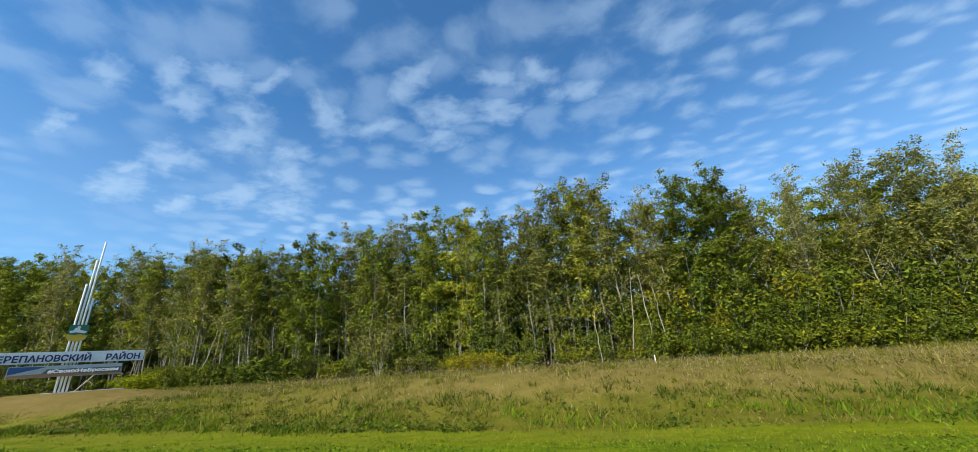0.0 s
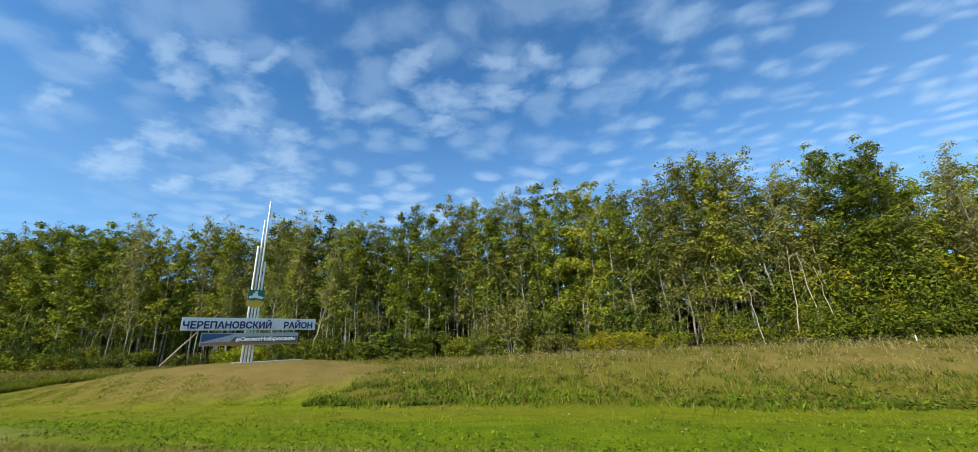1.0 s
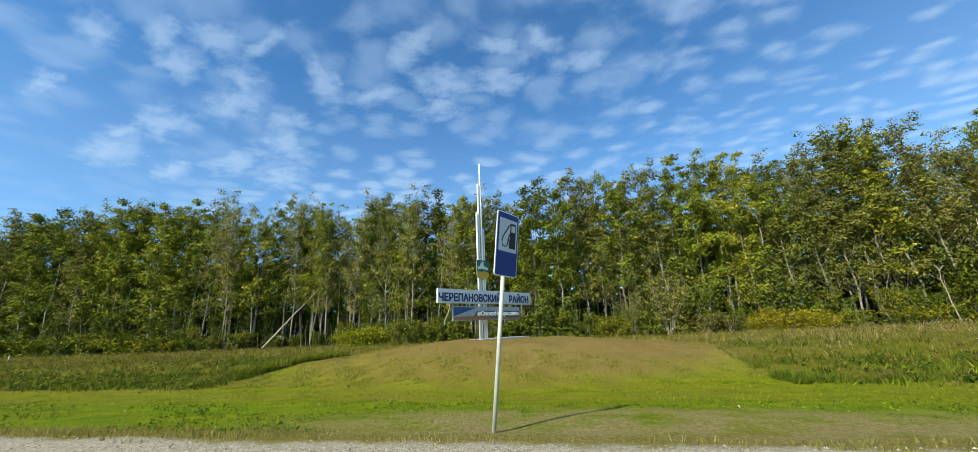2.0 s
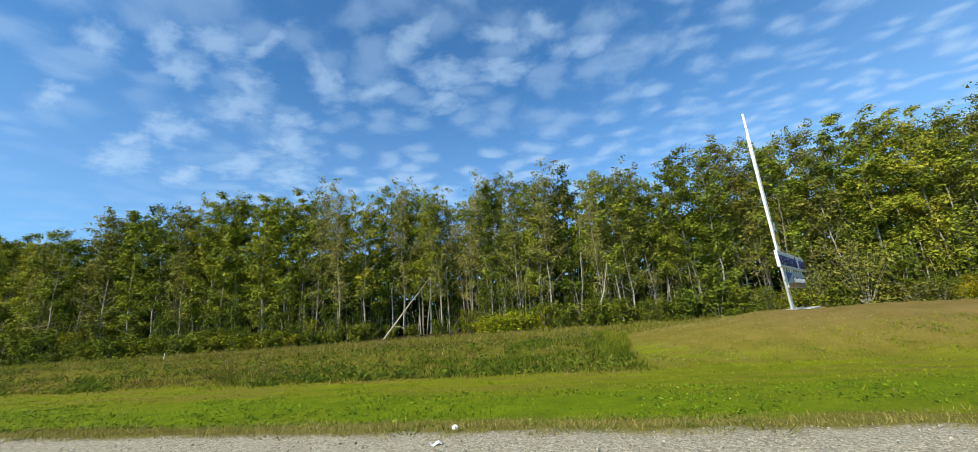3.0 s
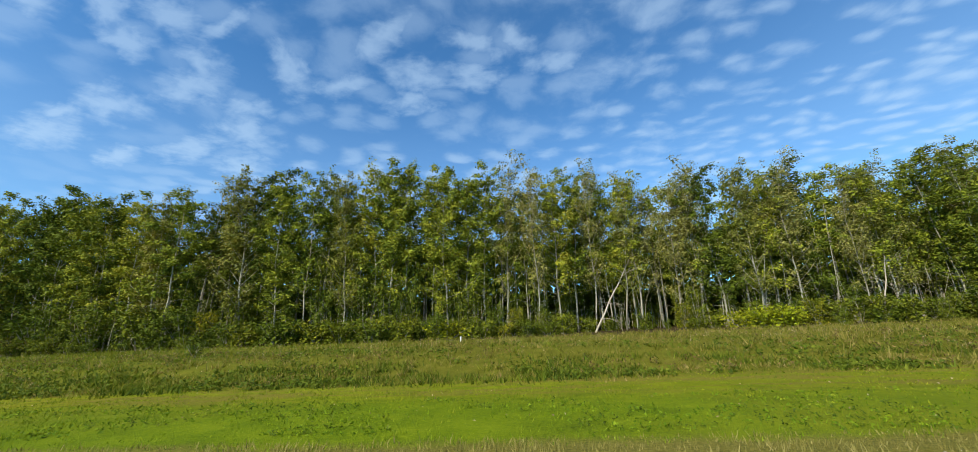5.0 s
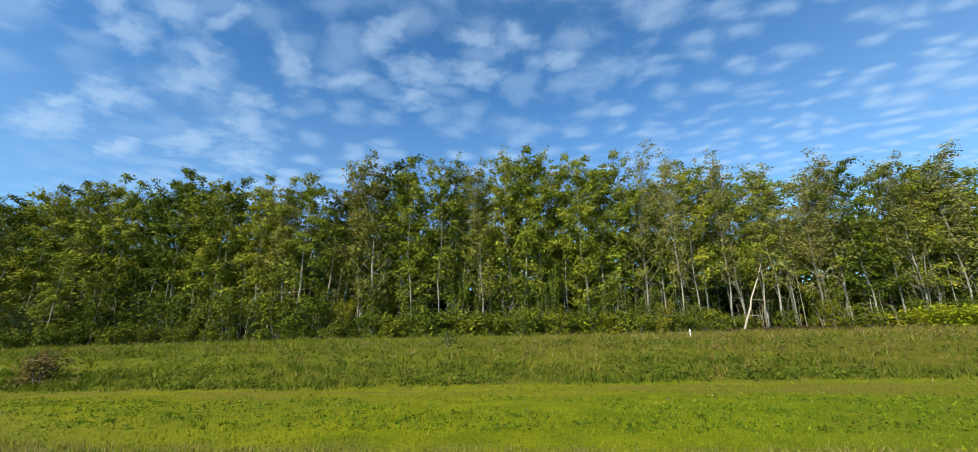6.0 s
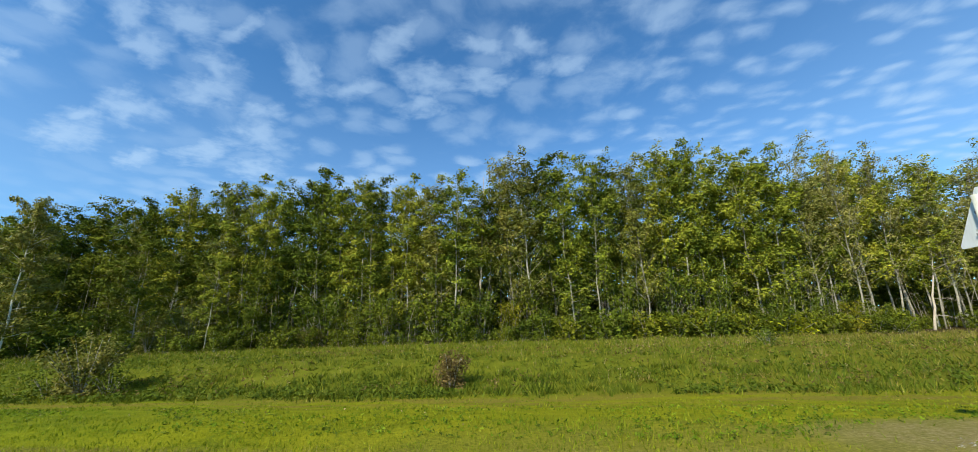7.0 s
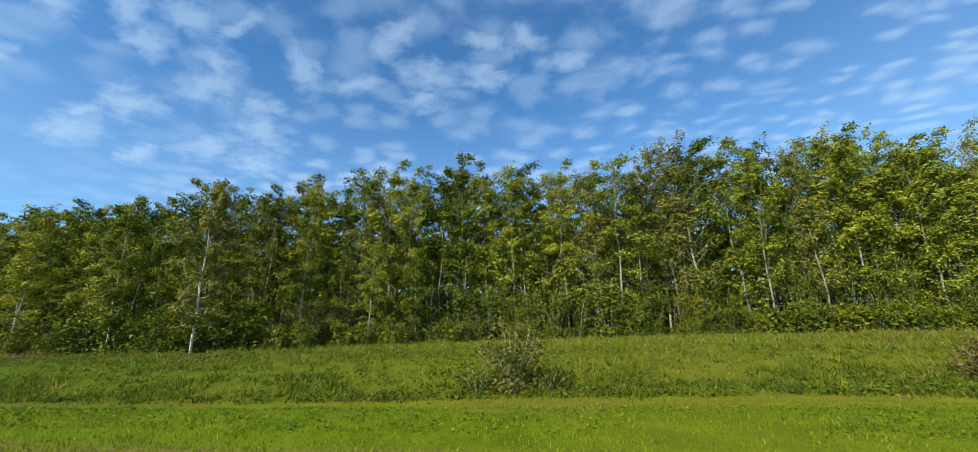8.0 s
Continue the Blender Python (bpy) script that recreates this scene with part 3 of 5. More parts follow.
    tops = leaves(np.array(shoots), np.full(len(shoots), 0.24), np.full(len(shoots), 17), size * 0.76, -0.4, 2.0, 0.8)
    heart = leaves(np.array(centres), np.array(radii) * 0.62, np.maximum(counts // 4, 2), size * 2.0, 0.3, 0.65)
    tri_object("crown", np.concatenate([mass, heart, tops]), leaf or LEAF, tree)
    tree["high"] = high
    return tagged(tree, label, "tree", "trees of the roadside woodland")


def make_shrub(seed, high=2.6, wide=1.5, count=1500, size=0.2, leaf=None, label="", name="shrub", category="shrub", stems=9, puff=1.0):
    rnd = random.Random(seed)
    shrub = new(name)
    bm = bmesh.new()
    centres, radii = [], []
    for j in range(stems):
        az = j * 2.4 + rnd.uniform(-0.4, 0.4)
        reach = wide * rnd.uniform(0.25, 0.95)
        top = high * rnd.uniform(0.55, 1.0) * (1 - 0.35 * reach / wide)
        side = Vector((math.cos(az), math.sin(az), 0))
        p0 = side * 0.1 + Vector((0, 0, -0.15))
        p1 = side * reach * 0.55 + Vector((0, 0, top * 0.55))
        p2 = side * reach + Vector((0, 0, top))
        tube(bm, [p0, p1, p2], [0.03, 0.02, 0.008], 4)
        for f in (0.16, 0.4, 0.65, 0.85, 1.0):
            q = p0.lerp(p1, f * 2) if f < 0.5 else p1.lerp(p2, f * 2 - 1)
            q = q + side * wide * max(0.0, 0.45 - f) * rnd.uniform(0.6, 1.6)
            centres.append((q.x + rnd.uniform(-0.2, 0.2), q.y + rnd.uniform(-0.2, 0.2), max(q.z, 0.25)))
            radii.append(puff * wide * rnd.uniform(0.22, 0.42))
    part("branchwork", bm, BARK, shrub)
    c = np.array(radii) ** 2
    counts = np.maximum((c / c.sum() * count * 0.86).astype(int), 3)
    tri = leaves(np.array(centres), np.array(radii), counts, size * 1.05, 0.1, 0.8)
    tri[..., 2] = np.maximum(tri[..., 2], -0.1)
    tri_object("foliage", tri, leaf or SHRUB_LEAF, shrub)
    shrub["high"] = high
    return tagged(shrub, label, category, "bushes along the woodland edge")


POPLAR = "tall slender poplar with pale trunk and yellowing green leaves"
BIRCHY = "tall birch with white trunk and olive green crown"
ASPEN = "thin silvery aspen with a sparse crown"
DARKER = "tall dense tree with dark green leaves"
kinds = [
    make_tree(1, 25, 0.16, 2.63, 0.00, 7552, 0.24, LEAF, label=POPLAR),
    make_tree(2, 25, 0.20, 2.95, 0.03, 7200, 0.25, LEAF, label=POPLAR),
    make_tree(3, 25, 0.13, 2.32, -0.02, 7377, 0.23, LEAF, label=POPLAR),
    make_tree(4, 25, 0.22, 3.16, 0.02, 7200, 0.25, LEAF, label=POPLAR),
    make_tree(5, 25, 0.20, 2.32, 0.05, 5795, 0.23, LEAF, girth=0.115, label=BIRCHY, upright=0.5),
    make_tree(6, 25, 0.13, 2.85, -0.03, 7552, 0.24, LEAF_DARK, label=DARKER),
    make_tree(7, 25, 0.24, 2.00, 0.00, 4565, 0.20, LEAF_SILVER, label=ASPEN, upright=1.1),
    make_tree(8, 25, 0.14, 2.74, 0.02, 7377, 0.24, LEAF_DARK, label=DARKER),
    make_tree(9, 25, 0.24, 2.63, -0.04, 6322, 0.24, LEAF, label=POPLAR),
    make_tree(10, 25, 0.11, 2.95, 0.00, 7200, 0.23, LEAF, weep=0.5, label="weeping birch with hanging olive green twigs"),
    make_tree(11, 25, 0.20, 2.21, 0.02, 5268, 0.20, LEAF_SILVER, girth=0.115, label=ASPEN, upright=0.8),
    make_tree(12, 25, 0.16, 2.42, -0.02, 6147, 0.22, LEAF_GREY, label="slender tree with dull grey-green leaves", upright=0.7),
    make_tree(13, 25, 0.12, 3.40, 0.00, 11830, 0.27, LEAF_GREY, girth=0.19, weep=0.35, label="lone bushy birch with a white trunk before the wood", bark=WHITE_BARK, bark_label="white birch bark with black scars"),
]
shrubs = [
    make_shrub(21, 2.8, 1.7, 1200, 0.24, SHRUB_LEAF, "leafy green maple bush at the woodland edge"),
    make_shrub(22, 2.2, 1.9, 1150, 0.23, SHRUB_LEAF, "leafy green maple bush at the woodland edge"),
    make_shrub(23, 3.4, 1.5, 1200, 0.29, LEAF_DARK, "dark green leafy bush at the woodland edge"),
    make_shrub(24, 4.6, 1.9, 1500, 0.29, LEAF_DARK, "dark green leafy sapling under the trees"),
    make_shrub(25, 5.2, 1.7, 1400, 0.29, LEAF, "olive green leafy sapling under the trees"),
    make_shrub(26, 2.4, 2.0, 1250, 0.23, SHRUB_BRIGHT, "bright yellow-green maple bush at the woodland edge"),
    make_shrub(27, 7.0, 2.3, 2000, 0.30, LEAF_DARK, "tall dark green leafy sapling, some standing in for shade under the trees", stems=14, puff=0.75),
    make_shrub(28, 7.0, 2.1, 1900, 0.30, SHRUB_LEAF, "tall green leafy sapling under the trees", stems=14, puff=0.75),
    make_shrub(29, 7.0, 2.6, 2600, 0.25, LEAF_GREY, "tall rounded grey-green willow bush at the woodland edge", stems=18, puff=0.75),
    make_shrub(30, 3.0, 1.9, 1500, 0.22, YELLOW_LEAF, "yellow-leaved bush at the woodland edge", stems=12),
    make_shrub(31, 3.2, 1.6, 1300, 0.22, OLIVE_LEAF, "rusty olive bush at the woodland edge", stems=12),
]

# crown height along the woodland, by place
TOPS = [(-330, 24), (-269, 24), (-256, 26), (-228, 27), (-212, 28), (-192, 29.7), (-180, 29.5), (-168, 27.2), (-161, 27), (-154, 30.5), (-147, 30), (-137, 28), (-123, 30), (-115, 28.6), (-101, 27.4), (-91, 25), (-84, 24), (-72, 25.5), (-63, 25.6), (-56, 25.6), (-51, 23), (-44, 25), (-37, 25.6), (-23, 25.3), (-12, 25.5), (-6, 23.8), (1, 28), (8, 29), (14, 24), (22, 29), (29, 24), (38, 25.2), (53, 28), (60, 25), (95, 26)]
EDGE = [(-330, 54), (-212, 54), (-190, 52), (-160, 53), (-130, 56), (-101, 59), (-94, 65), (-80, 65), (-70, 58), (-56, 56), (-25, 58), (10, 57), (30, 57), (95, 54)]

used = set()


def plant(kind, x, y, high, turn, wide=1.0, tilt=0.0):
    z = float(height(x, y))
    f = high / kind["high"]
    m = Matrix.Translation((x, y, z)) @ Matrix.Rotation(radians(tilt), 4, "Y") @ Matrix.Rotation(turn, 4, "Z") @ Matrix.Diagonal((f * wide, f * wide, f, 1))
    if kind not in used:
        used.add(kind)
        kind.matrix_basis = m
        return kind
    made = copy_thing(kind, Matrix.Identity(4))
    made.matrix_basis = m
    return made


rnd = random.Random(11)
# which kinds grow where, from the east to the west
SPECIES = [(8, (11, 11, 10, 7, 6, 11)), (-10, (11, 11, 7, 0, 11)), (-42, (0, 1, 2, 3, 8, 11, 2)), (-74, (0, 2, 5, 7, 11, 10, 3, 5)), (-93, (6, 6, 10, 8, 4)), (-108, (6, 10, 11, 0, 3)),
           (-128, (0, 1, 3, 2, 11, 0)), (-142, (3, 0, 11, 7, 2)), (-156, (5, 7, 5, 0, 11)), (-166, (11, 0, 9, 2)), (-176, (9, 9, 5, 0)), (-999, (5, 7, 5, 7, 9, 11, 2))]
x = -272.0
while x < 60.0:
    edge = float(lerp_table(x, EDGE))
    for row in range(1):
        px = x + rnd.uniform(-1.1, 1.1)
        py = edge + 1.0 + rnd.uniform(-1.4, 2.6)
        top = (1.95 + (float(lerp_table(px, TOPS)) - 1.95) * py / 60) * rnd.uniform(0.885, 0.965)
        if rnd.random() < 0.12:
            top *= rnd.uniform(0.7, 0.92)
        pick = rnd.choice(next(mix for west, mix in SPECIES if px >= west))
        plant(kinds[pick], px, py, top, rnd.uniform(-0.8, 0.8), rnd.uniform(1.04, 1.4), rnd.uniform(-1.5, 2.0))
    x += 2.9

# the depth of the wood behind the first rows, and its far ends
centres, radii, counts = [], [], []
bm = bmesh.new()


def far_tree(px, py, top, share, clumps=26):
    z0 = float(height(px, py))
    lean = rnd.uniform(-0.03, 0.05)
    tube(bm, [Vector((px, py, z0 - 0.2)), Vector((px + lean * top * 0.5, py, z0 + top * 0.5)), Vector((px + lean * top, py, z0 + top * 0.98))], [0.16, 0.1, 0.02], 5)
    for k in range(clumps):
        s = rnd.random() ** 0.8
        zc = top * (0.28 + 0.70 * s)
        r = 2.9 * (0.5 + 0.6 * math.sin(math.pi * (0.15 + 0.7 * s))) * rnd.uniform(0.2, 1.0)
        a = rnd.uniform(0, 6.28)
        centres.append((px + lean * zc + r * math.cos(a), py + r * math.sin(a), z0 + zc))
        radii.append(rnd.uniform(0.8, 1.4))
        counts.append(int(share * rnd.uniform(14, 44)))


x = -430.0
while x < 170.0:
    edge = float(lerp_table(x, EDGE))
    rows = (2, 4) if -272 < x < 60 else (0, 1, 2, 3)
    for row in rows:
        px = x + rnd.uniform(-1.4, 1.4)
        far_tree(px, edge + row * 4.2 + rnd.uniform(-1.3, 1.3), (1.95 + (float(lerp_table(px, TOPS)) - 1.95) * (edge + row * 4.2) / 60) * rnd.uniform(0.7, 0.92), 0.4)
    x += 4.2
second = len(centres)
x = -284.0
while x < 74.0:
    px = x + rnd.uniform(-1.0, 1.0)
    py = float(lerp_table(px, EDGE)) + 5.0 + rnd.uniform(-1.2, 1.2)
    far_tree(px, py, (1.95 + (float(lerp_table(px, TOPS)) - 1.95) * py / 60) * rnd.uniform(0.84, 0.96), 2.7, 36)
    x += 3.4
near_rows = leaves(np.array(centres[second:]), np.array(radii[second:]), np.array(counts[second:]), 0.40, 0.3, 0.7, 0.4)
tagged(tri_object("far_foliage", near_rows, LEAF), "leafy crowns of the second row of trees", "foliage", kind="stuff")
centres, radii, counts = centres[:second], radii[:second], counts[:second]
me_ob = tri_object("far_foliage", leaves(np.array(centres), np.array(radii), np.array(counts), 0.66, 0.3, 0.7, 0.4), LEAF)
tagged(me_ob, "leafy crowns of the trees deep in the wood", "foliage", kind="stuff")
for j in range(130):
    px = rnd.uniform(-300, 85)
    if -100 < px < -76 and rnd.random() < 0.6:
        continue
    py = float(lerp_table(px, EDGE)) + rnd.uniform(0.6, 9.0)
    z0, top, g0 = float(height(px, py)), rnd.uniform(9, 19), rnd.uniform(0.045, 0.085)
    lean, sway = rnd.gauss(0.02, 0.05), rnd.uniform(-0.3, 0.3)
    tube(bm, [Vector((px, py, z0 - 0.2)), Vector((px + lean * top * 0.35 + sway, py, z0 + top * 0.35)), Vector((px + lean * top * 0.7, py, z0 + top * 0.7)), Vector((px + lean * top, py, z0 + top))], [g0, g0 * 0.85, g0 * 0.6, 0.02], 5)
far_trunk_mesh = bm
bm = bmesh.new()
for j in range(700):
    px = rnd.uniform(-290, 80)
    py = float(lerp_table(px, EDGE)) + rnd.uniform(-1.5, 6.0)
    z0, top, g0 = float(height(px, py)), rnd.uniform(2.5, 8.0), rnd.uniform(0.015, 0.035)
    lean, bend = Vector((rnd.gauss(0.03, 0.14), rnd.gauss(0, 0.1), 1.0)), rnd.uniform(-0.5, 0.5)
    foot = Vector((px, py, z0 - 0.1))
    tube(bm, [foot, foot + lean * top * 0.5 + Vector((bend, 0, 0)), foot + lean * top], [g0, g0 * 0.75, 0.006], 4)
    for t in (0.45, 0.65, 0.85):
        p = foot + lean * top * t + Vector((bend * (1 - abs(2 * t - 1)), 0, 0))
        tube(bm, [p, p + Vector((rnd.uniform(-0.9, 0.9), rnd.uniform(-0.9, 0.9), rnd.uniform(0.1, 0.9)))], [0.014, 0.004], 3)
tagged(part("thin_stems", bm, DEAD, None), "thin bare grey saplings and dead twigs between the trunks", "saplings", kind="stuff")
bm = far_trunk_mesh
tagged(part("far_trunks", bm, BARK, None), "pale trunks of the trees deep in the wood", "trunks", kind="stuff")

# dark leaf fill for saplings and bushes, standing in for shade between the trunks
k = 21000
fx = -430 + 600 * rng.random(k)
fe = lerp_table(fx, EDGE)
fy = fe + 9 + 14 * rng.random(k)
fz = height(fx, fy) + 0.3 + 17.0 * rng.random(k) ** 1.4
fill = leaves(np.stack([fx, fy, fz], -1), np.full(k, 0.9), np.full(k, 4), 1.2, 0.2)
tagged(tri_object("undergrowth", fill, LEAF_DARK), "dark leaf fill for saplings and the shade between the trunks", "undergrowth", kind="stuff")

# lower dark fill: bushes, plus the shade seen low between the trunks
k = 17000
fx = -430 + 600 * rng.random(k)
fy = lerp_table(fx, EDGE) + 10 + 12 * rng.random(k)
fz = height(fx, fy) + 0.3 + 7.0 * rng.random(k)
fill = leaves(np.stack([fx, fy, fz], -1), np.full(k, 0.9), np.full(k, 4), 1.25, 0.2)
tagged(tri_object("undergrowth", fill, LEAF_DARK), "dark leaf fill for bushes and shade at the foot of the wood", "undergrowth", kind="stuff")

# big dark leaves added far back to close sky gaps with deep shade
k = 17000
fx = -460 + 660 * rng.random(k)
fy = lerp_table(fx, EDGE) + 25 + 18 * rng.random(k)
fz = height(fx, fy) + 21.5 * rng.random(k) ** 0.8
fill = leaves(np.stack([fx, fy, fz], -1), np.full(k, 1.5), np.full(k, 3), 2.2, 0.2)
tagged(tri_object("undergrowth", fill, LEAF_DARK), "dark leaf backdrop added for the shaded depth of the wood", "undergrowth", kind="stuff")

# nearer, lower birches where the wood bulges towards the road
for px, py, top, k in ((-205.2, 35.8, 18.0, 12), (-211, 40, 17, 7), (-217, 37, 16, 5), (-224, 41, 18, 9), (-231, 38, 17, 0), (-238, 42, 18, 7), (-247, 39, 17, 2), (-256, 42, 18, 5),
                       (-199, 44, 15, 7), (-192, 48, 13, 9), (-186, 49, 11, 5), (-266, 40, 17, 0), (-276, 41, 18, 7), (-288, 40, 18, 9)):
    plant(kinds[k], px, py, top, rnd.uniform(-0.8, 0.8), 1.3 if k != 12 else 1.0, 0.5)

x = -292.0
while x < -184.0:
    near = 37.0 + 6.0 * smooth(-206, -190, x) if x > -209 or x < -201 else 40.5
    plant(shrubs[rnd.choice([6, 2, 3])], x + rnd.uniform(-0.8, 0.8), float(near) + rnd.uniform(-0.8, 1.6), rnd.uniform(2.6, 6.0), rnd.uniform(0, 6.28), rnd.uniform(1.0, 1.4))
    x += 3.0

# undergrowth along the edge and between the trunks
x = -270.0
while x < 58.0:
    edge = float(lerp_table(x, EDGE))
    thick = not -100 < x < -66
    bright = -148 < x < -104
    for k in range(2):
        py = edge - 3.4 + k * 2.6 + rnd.uniform(-0.9, 0.9)
        pick = (5 if bright and rnd.random() < (0.65 if x > -90 else 0.25) else rnd.choice([0, 0, 1, 1, 2])) if k == 0 else rnd.choice([0, 2, 3, 3, 4])
        if -64 < x < -38 or x < -152:
            pick = rnd.choice([2, 2, 3])
        if k == 0 and (-97 < x < -80 or -76 < x < -65 or -19 < x < -6):
            continue
        tall = (rnd.uniform(2.4, 4.8) if bright else rnd.uniform(1.8, 4.0)) if k == 0 else rnd.uniform(2.6, 5.4) if not thick or -150 < x < -24 else rnd.uniform(4.5, 9.0)
        if -97 < x < -80:
            pick, tall = rnd.choice([2, 3]), rnd.uniform(1.8, 3.2)
        if tall > 4.4:
            pick = 7 if pick in (0, 1, 4) else 6
        plant(shrubs[pick], x + rnd.uniform(-1.2, 1.2), py, tall, rnd.uniform(0, 6.28), rnd.uniform(1.0, 1.4))
    if -66 < x < -14:
        plant(shrubs[rnd.choice([7, 7, 6])], x + rnd.uniform(-1.0, 1.0), edge - 2.6 + rnd.uniform(-0.5, 0.5), rnd.uniform(3.2, 5.0), rnd.uniform(0, 6.28), rnd.uniform(1.1, 1.4))
    # dark saplings added here to imitate the shade the crowns throw below
    if -150 < x < -104:
        plant(shrubs[6], x + rnd.uniform(-1.5, 1.5), edge + rnd.uniform(0.0, 3.0), rnd.uniform(7.0, 12.0), rnd.uniform(0, 6.28), rnd.uniform(0.6, 0.9))
    elif -104 < x < -52:
        plant(shrubs[6], x + rnd.uniform(-1.5, 1.5), edge + rnd.uniform(3.0, 6.5), rnd.uniform(6.0, 11.0), rnd.uniform(0, 6.28), rnd.uniform(0.6, 0.9))
    elif rnd.random() < 0.3:
        plant(shrubs[rnd.choice([6, 6, 7])], x + rnd.uniform(-1.2, 1.2), edge + rnd.uniform(4, 9), rnd.uniform(4, 8), rnd.uniform(0, 6.28), rnd.uniform(0.9, 1.2))
    x += 3.2
x = -150.0
while x < -100.0:
    plant(shrubs[rnd.choice([0, 1, 2, 2, 3])], x, float(lerp_table(x, EDGE)) - 2.2 + rnd.uniform(-0.8, 0.8), rnd.uniform(2.4, 4.0), rnd.uniform(0, 6.28), rnd.uniform(1.0, 1.4))
    x += rnd.uniform(2.2, 3.6)
for px, py, tall, pick, wide in ((-73.6, 55.6, 3.0, 5, 1.3), (-71.4, 54.8, 3.6, 5, 1.3), (-69.4, 55.2, 3.4, 5, 1.3), (-67.4, 55.8, 2.9, 5, 1.25),
                                 (-17.2, 54.6, 2.2, 9, 1.2), (-14.9, 54.0, 3.0, 9, 1.25), (-12.6, 54.2, 3.3, 9, 1.25), (-10.4, 54.0, 3.1, 9, 1.25), (-8.4, 54.5, 2.4, 9, 1.2),
                                 (-27.0, 53.6, 9.0, 8, 1.1), (-31.0, 54.6, 6.5, 8, 1.0), (-22.4, 53.0, 3.4, 10, 1.4), (-19.6, 53.6, 3.0, 10, 1.2),
                                 (-43.6, 52.0, 5.4, 3, 1.5), (-46.6, 52.6, 4.6, 3, 1.4), (-40.9, 52.8, 4.4, 3, 1.4), (-178.0, 50.2, 3.4, 10, 1.3), (-195.3, 49.0, 9.0, 8, 1.0), (-200.0, 47.5, 7.0, 8, 1.0)):
    plant(shrubs[pick], px, py, tall, rnd.uniform(0, 6.28), wide)

x = 10.0
while x < 58.0:
    for py, tall in ((52.6, rnd.uniform(3.5, 5.5)), (54.6, rnd.uniform(6.5, 9.5)), (56.4, rnd.uniform(9.0, 13.0))):
        plant(shrubs[rnd.choice([6, 7, 7]) if tall > 5 else rnd.choice([0, 1, 3])], x + rnd.uniform(-1.2, 1.2), py + rnd.uniform(-0.7, 0.7), tall, rnd.uniform(0, 6.28), rnd.uniform(0.85, 1.15))
    x += 2.5

# any kind that has not been set yet joins the edge of the wood
for i, kind in enumerate(kinds + shrubs):
    if kind not in used:
        px = -140.0 + 9.0 * i
        plant(kind, px, float(lerp_table(px, EDGE)) + 1.0, kind["high"], 1.3 * i)

# ---- bare and fallen trunks ----
def bare_trunk(name, foot, tip, girth, twigs, seed, label, pull=0.3):
    rnd = random.Random(seed)
    foot, tip = Vector(foot), Vector(tip)
    thing = new(name)
    thing.location = foot
    bm = bmesh.new()
    span = tip - foot
    k = 8
    pts = [span * (i / k) + Vector((rnd.uniform(-0.05, 0.05), rnd.uniform(-0.05, 0.05), 0)) * min(i, 2) for i in range(k + 1)]
    pts[0] = -span.normalized() * 0.3
    tube(bm, pts, [girth * (1 - 0.75 * i / k) for i in range(k + 1)], 7)
    part("trunk", bm, DEAD, thing, shade=True)
    for t, length, az, rise in twigs:
        b = bmesh.new()
        p = span * t
        d = Vector((math.cos(az), math.sin(az), rise)).normalized()
        pts = [p, p + d * length * 0.5 + Vector((0, 0, 0.08 * length)), p + d * length]
        tube(b, pts, [girth * 0.32, girth * 0.2, 0.015], 5)
        for j in range(3):
            q = p + d * length * rnd.uniform(0.4, 0.9)
            e = (d + Vector((rnd.uniform(-0.8, 0.8), rnd.uniform(-0.8, 0.8), rnd.uniform(-0.4, 0.7)))).normalized()
            tube(b, [q, q + e * length * 0.35], [0.025, 0.008], 3)
        part("branch", b, DEAD, thing, shade=True)
    return tagged(thing, label, "dead tree")


def on_ground(x, y, dz=0.0):
    return (x, y, float(height(x, y)) + dz)


bare_trunk("leaning_trunk", on_ground(-92.7, 60.2), (-84.6, 65.8, 12.0), 0.17,
           [(0.16, 2.6, -0.2, -0.2), (0.35, 2.6, -0.9, -0.15), (0.7, 3.6, -0.7, 0.35), (0.76, 3.4, 2.4, 0.5), (0.85, 3.2, -0.3, 0.6), (0.92, 2.6, 2.0, 0.9), (0.97, 2.4, 0.4, 0.9)], 3, "bleached bare trunk fallen against the standing trees")
bare_trunk("leaning_trunk", on_ground(-58.0, 53.4), (-55.6, 53.6, 8.4), 0.13, [(0.6, 1.4, 2.5, 0.6)], 5, "bare broken trunk leaning in the undergrowth")
bare_trunk("dead_tree", on_ground(-155.2, 55.6), (-154.2, 56.5, 25.5), 0.17, [(0.8, 3.0, 0.4, 1.3), (0.85, 2.6, 2.8, 1.4), (0.75, 2.4, -0.5, 1.2)], 6, "tall bare dying tree with grey twigs")
for x0, x1, top, girth, seed in ((8.4, 10.0, 12.4, 0.09, 8), (11.3, 10.8, 11.5, 0.10, 9), (12.9, 12.3, 9.6, 0.09, 10), (4.4, 4.2, 7.0, 0.08, 11)):
    bare_trunk("dead_tree", on_ground(x0, 53.4), (x1, 53.8, top), girth, [(0.72, 1.7, 2.6, 0.8), (0.86, 1.3, 0.4, 0.9)], seed, "thin pale bare trunk standing at the woodland edge")

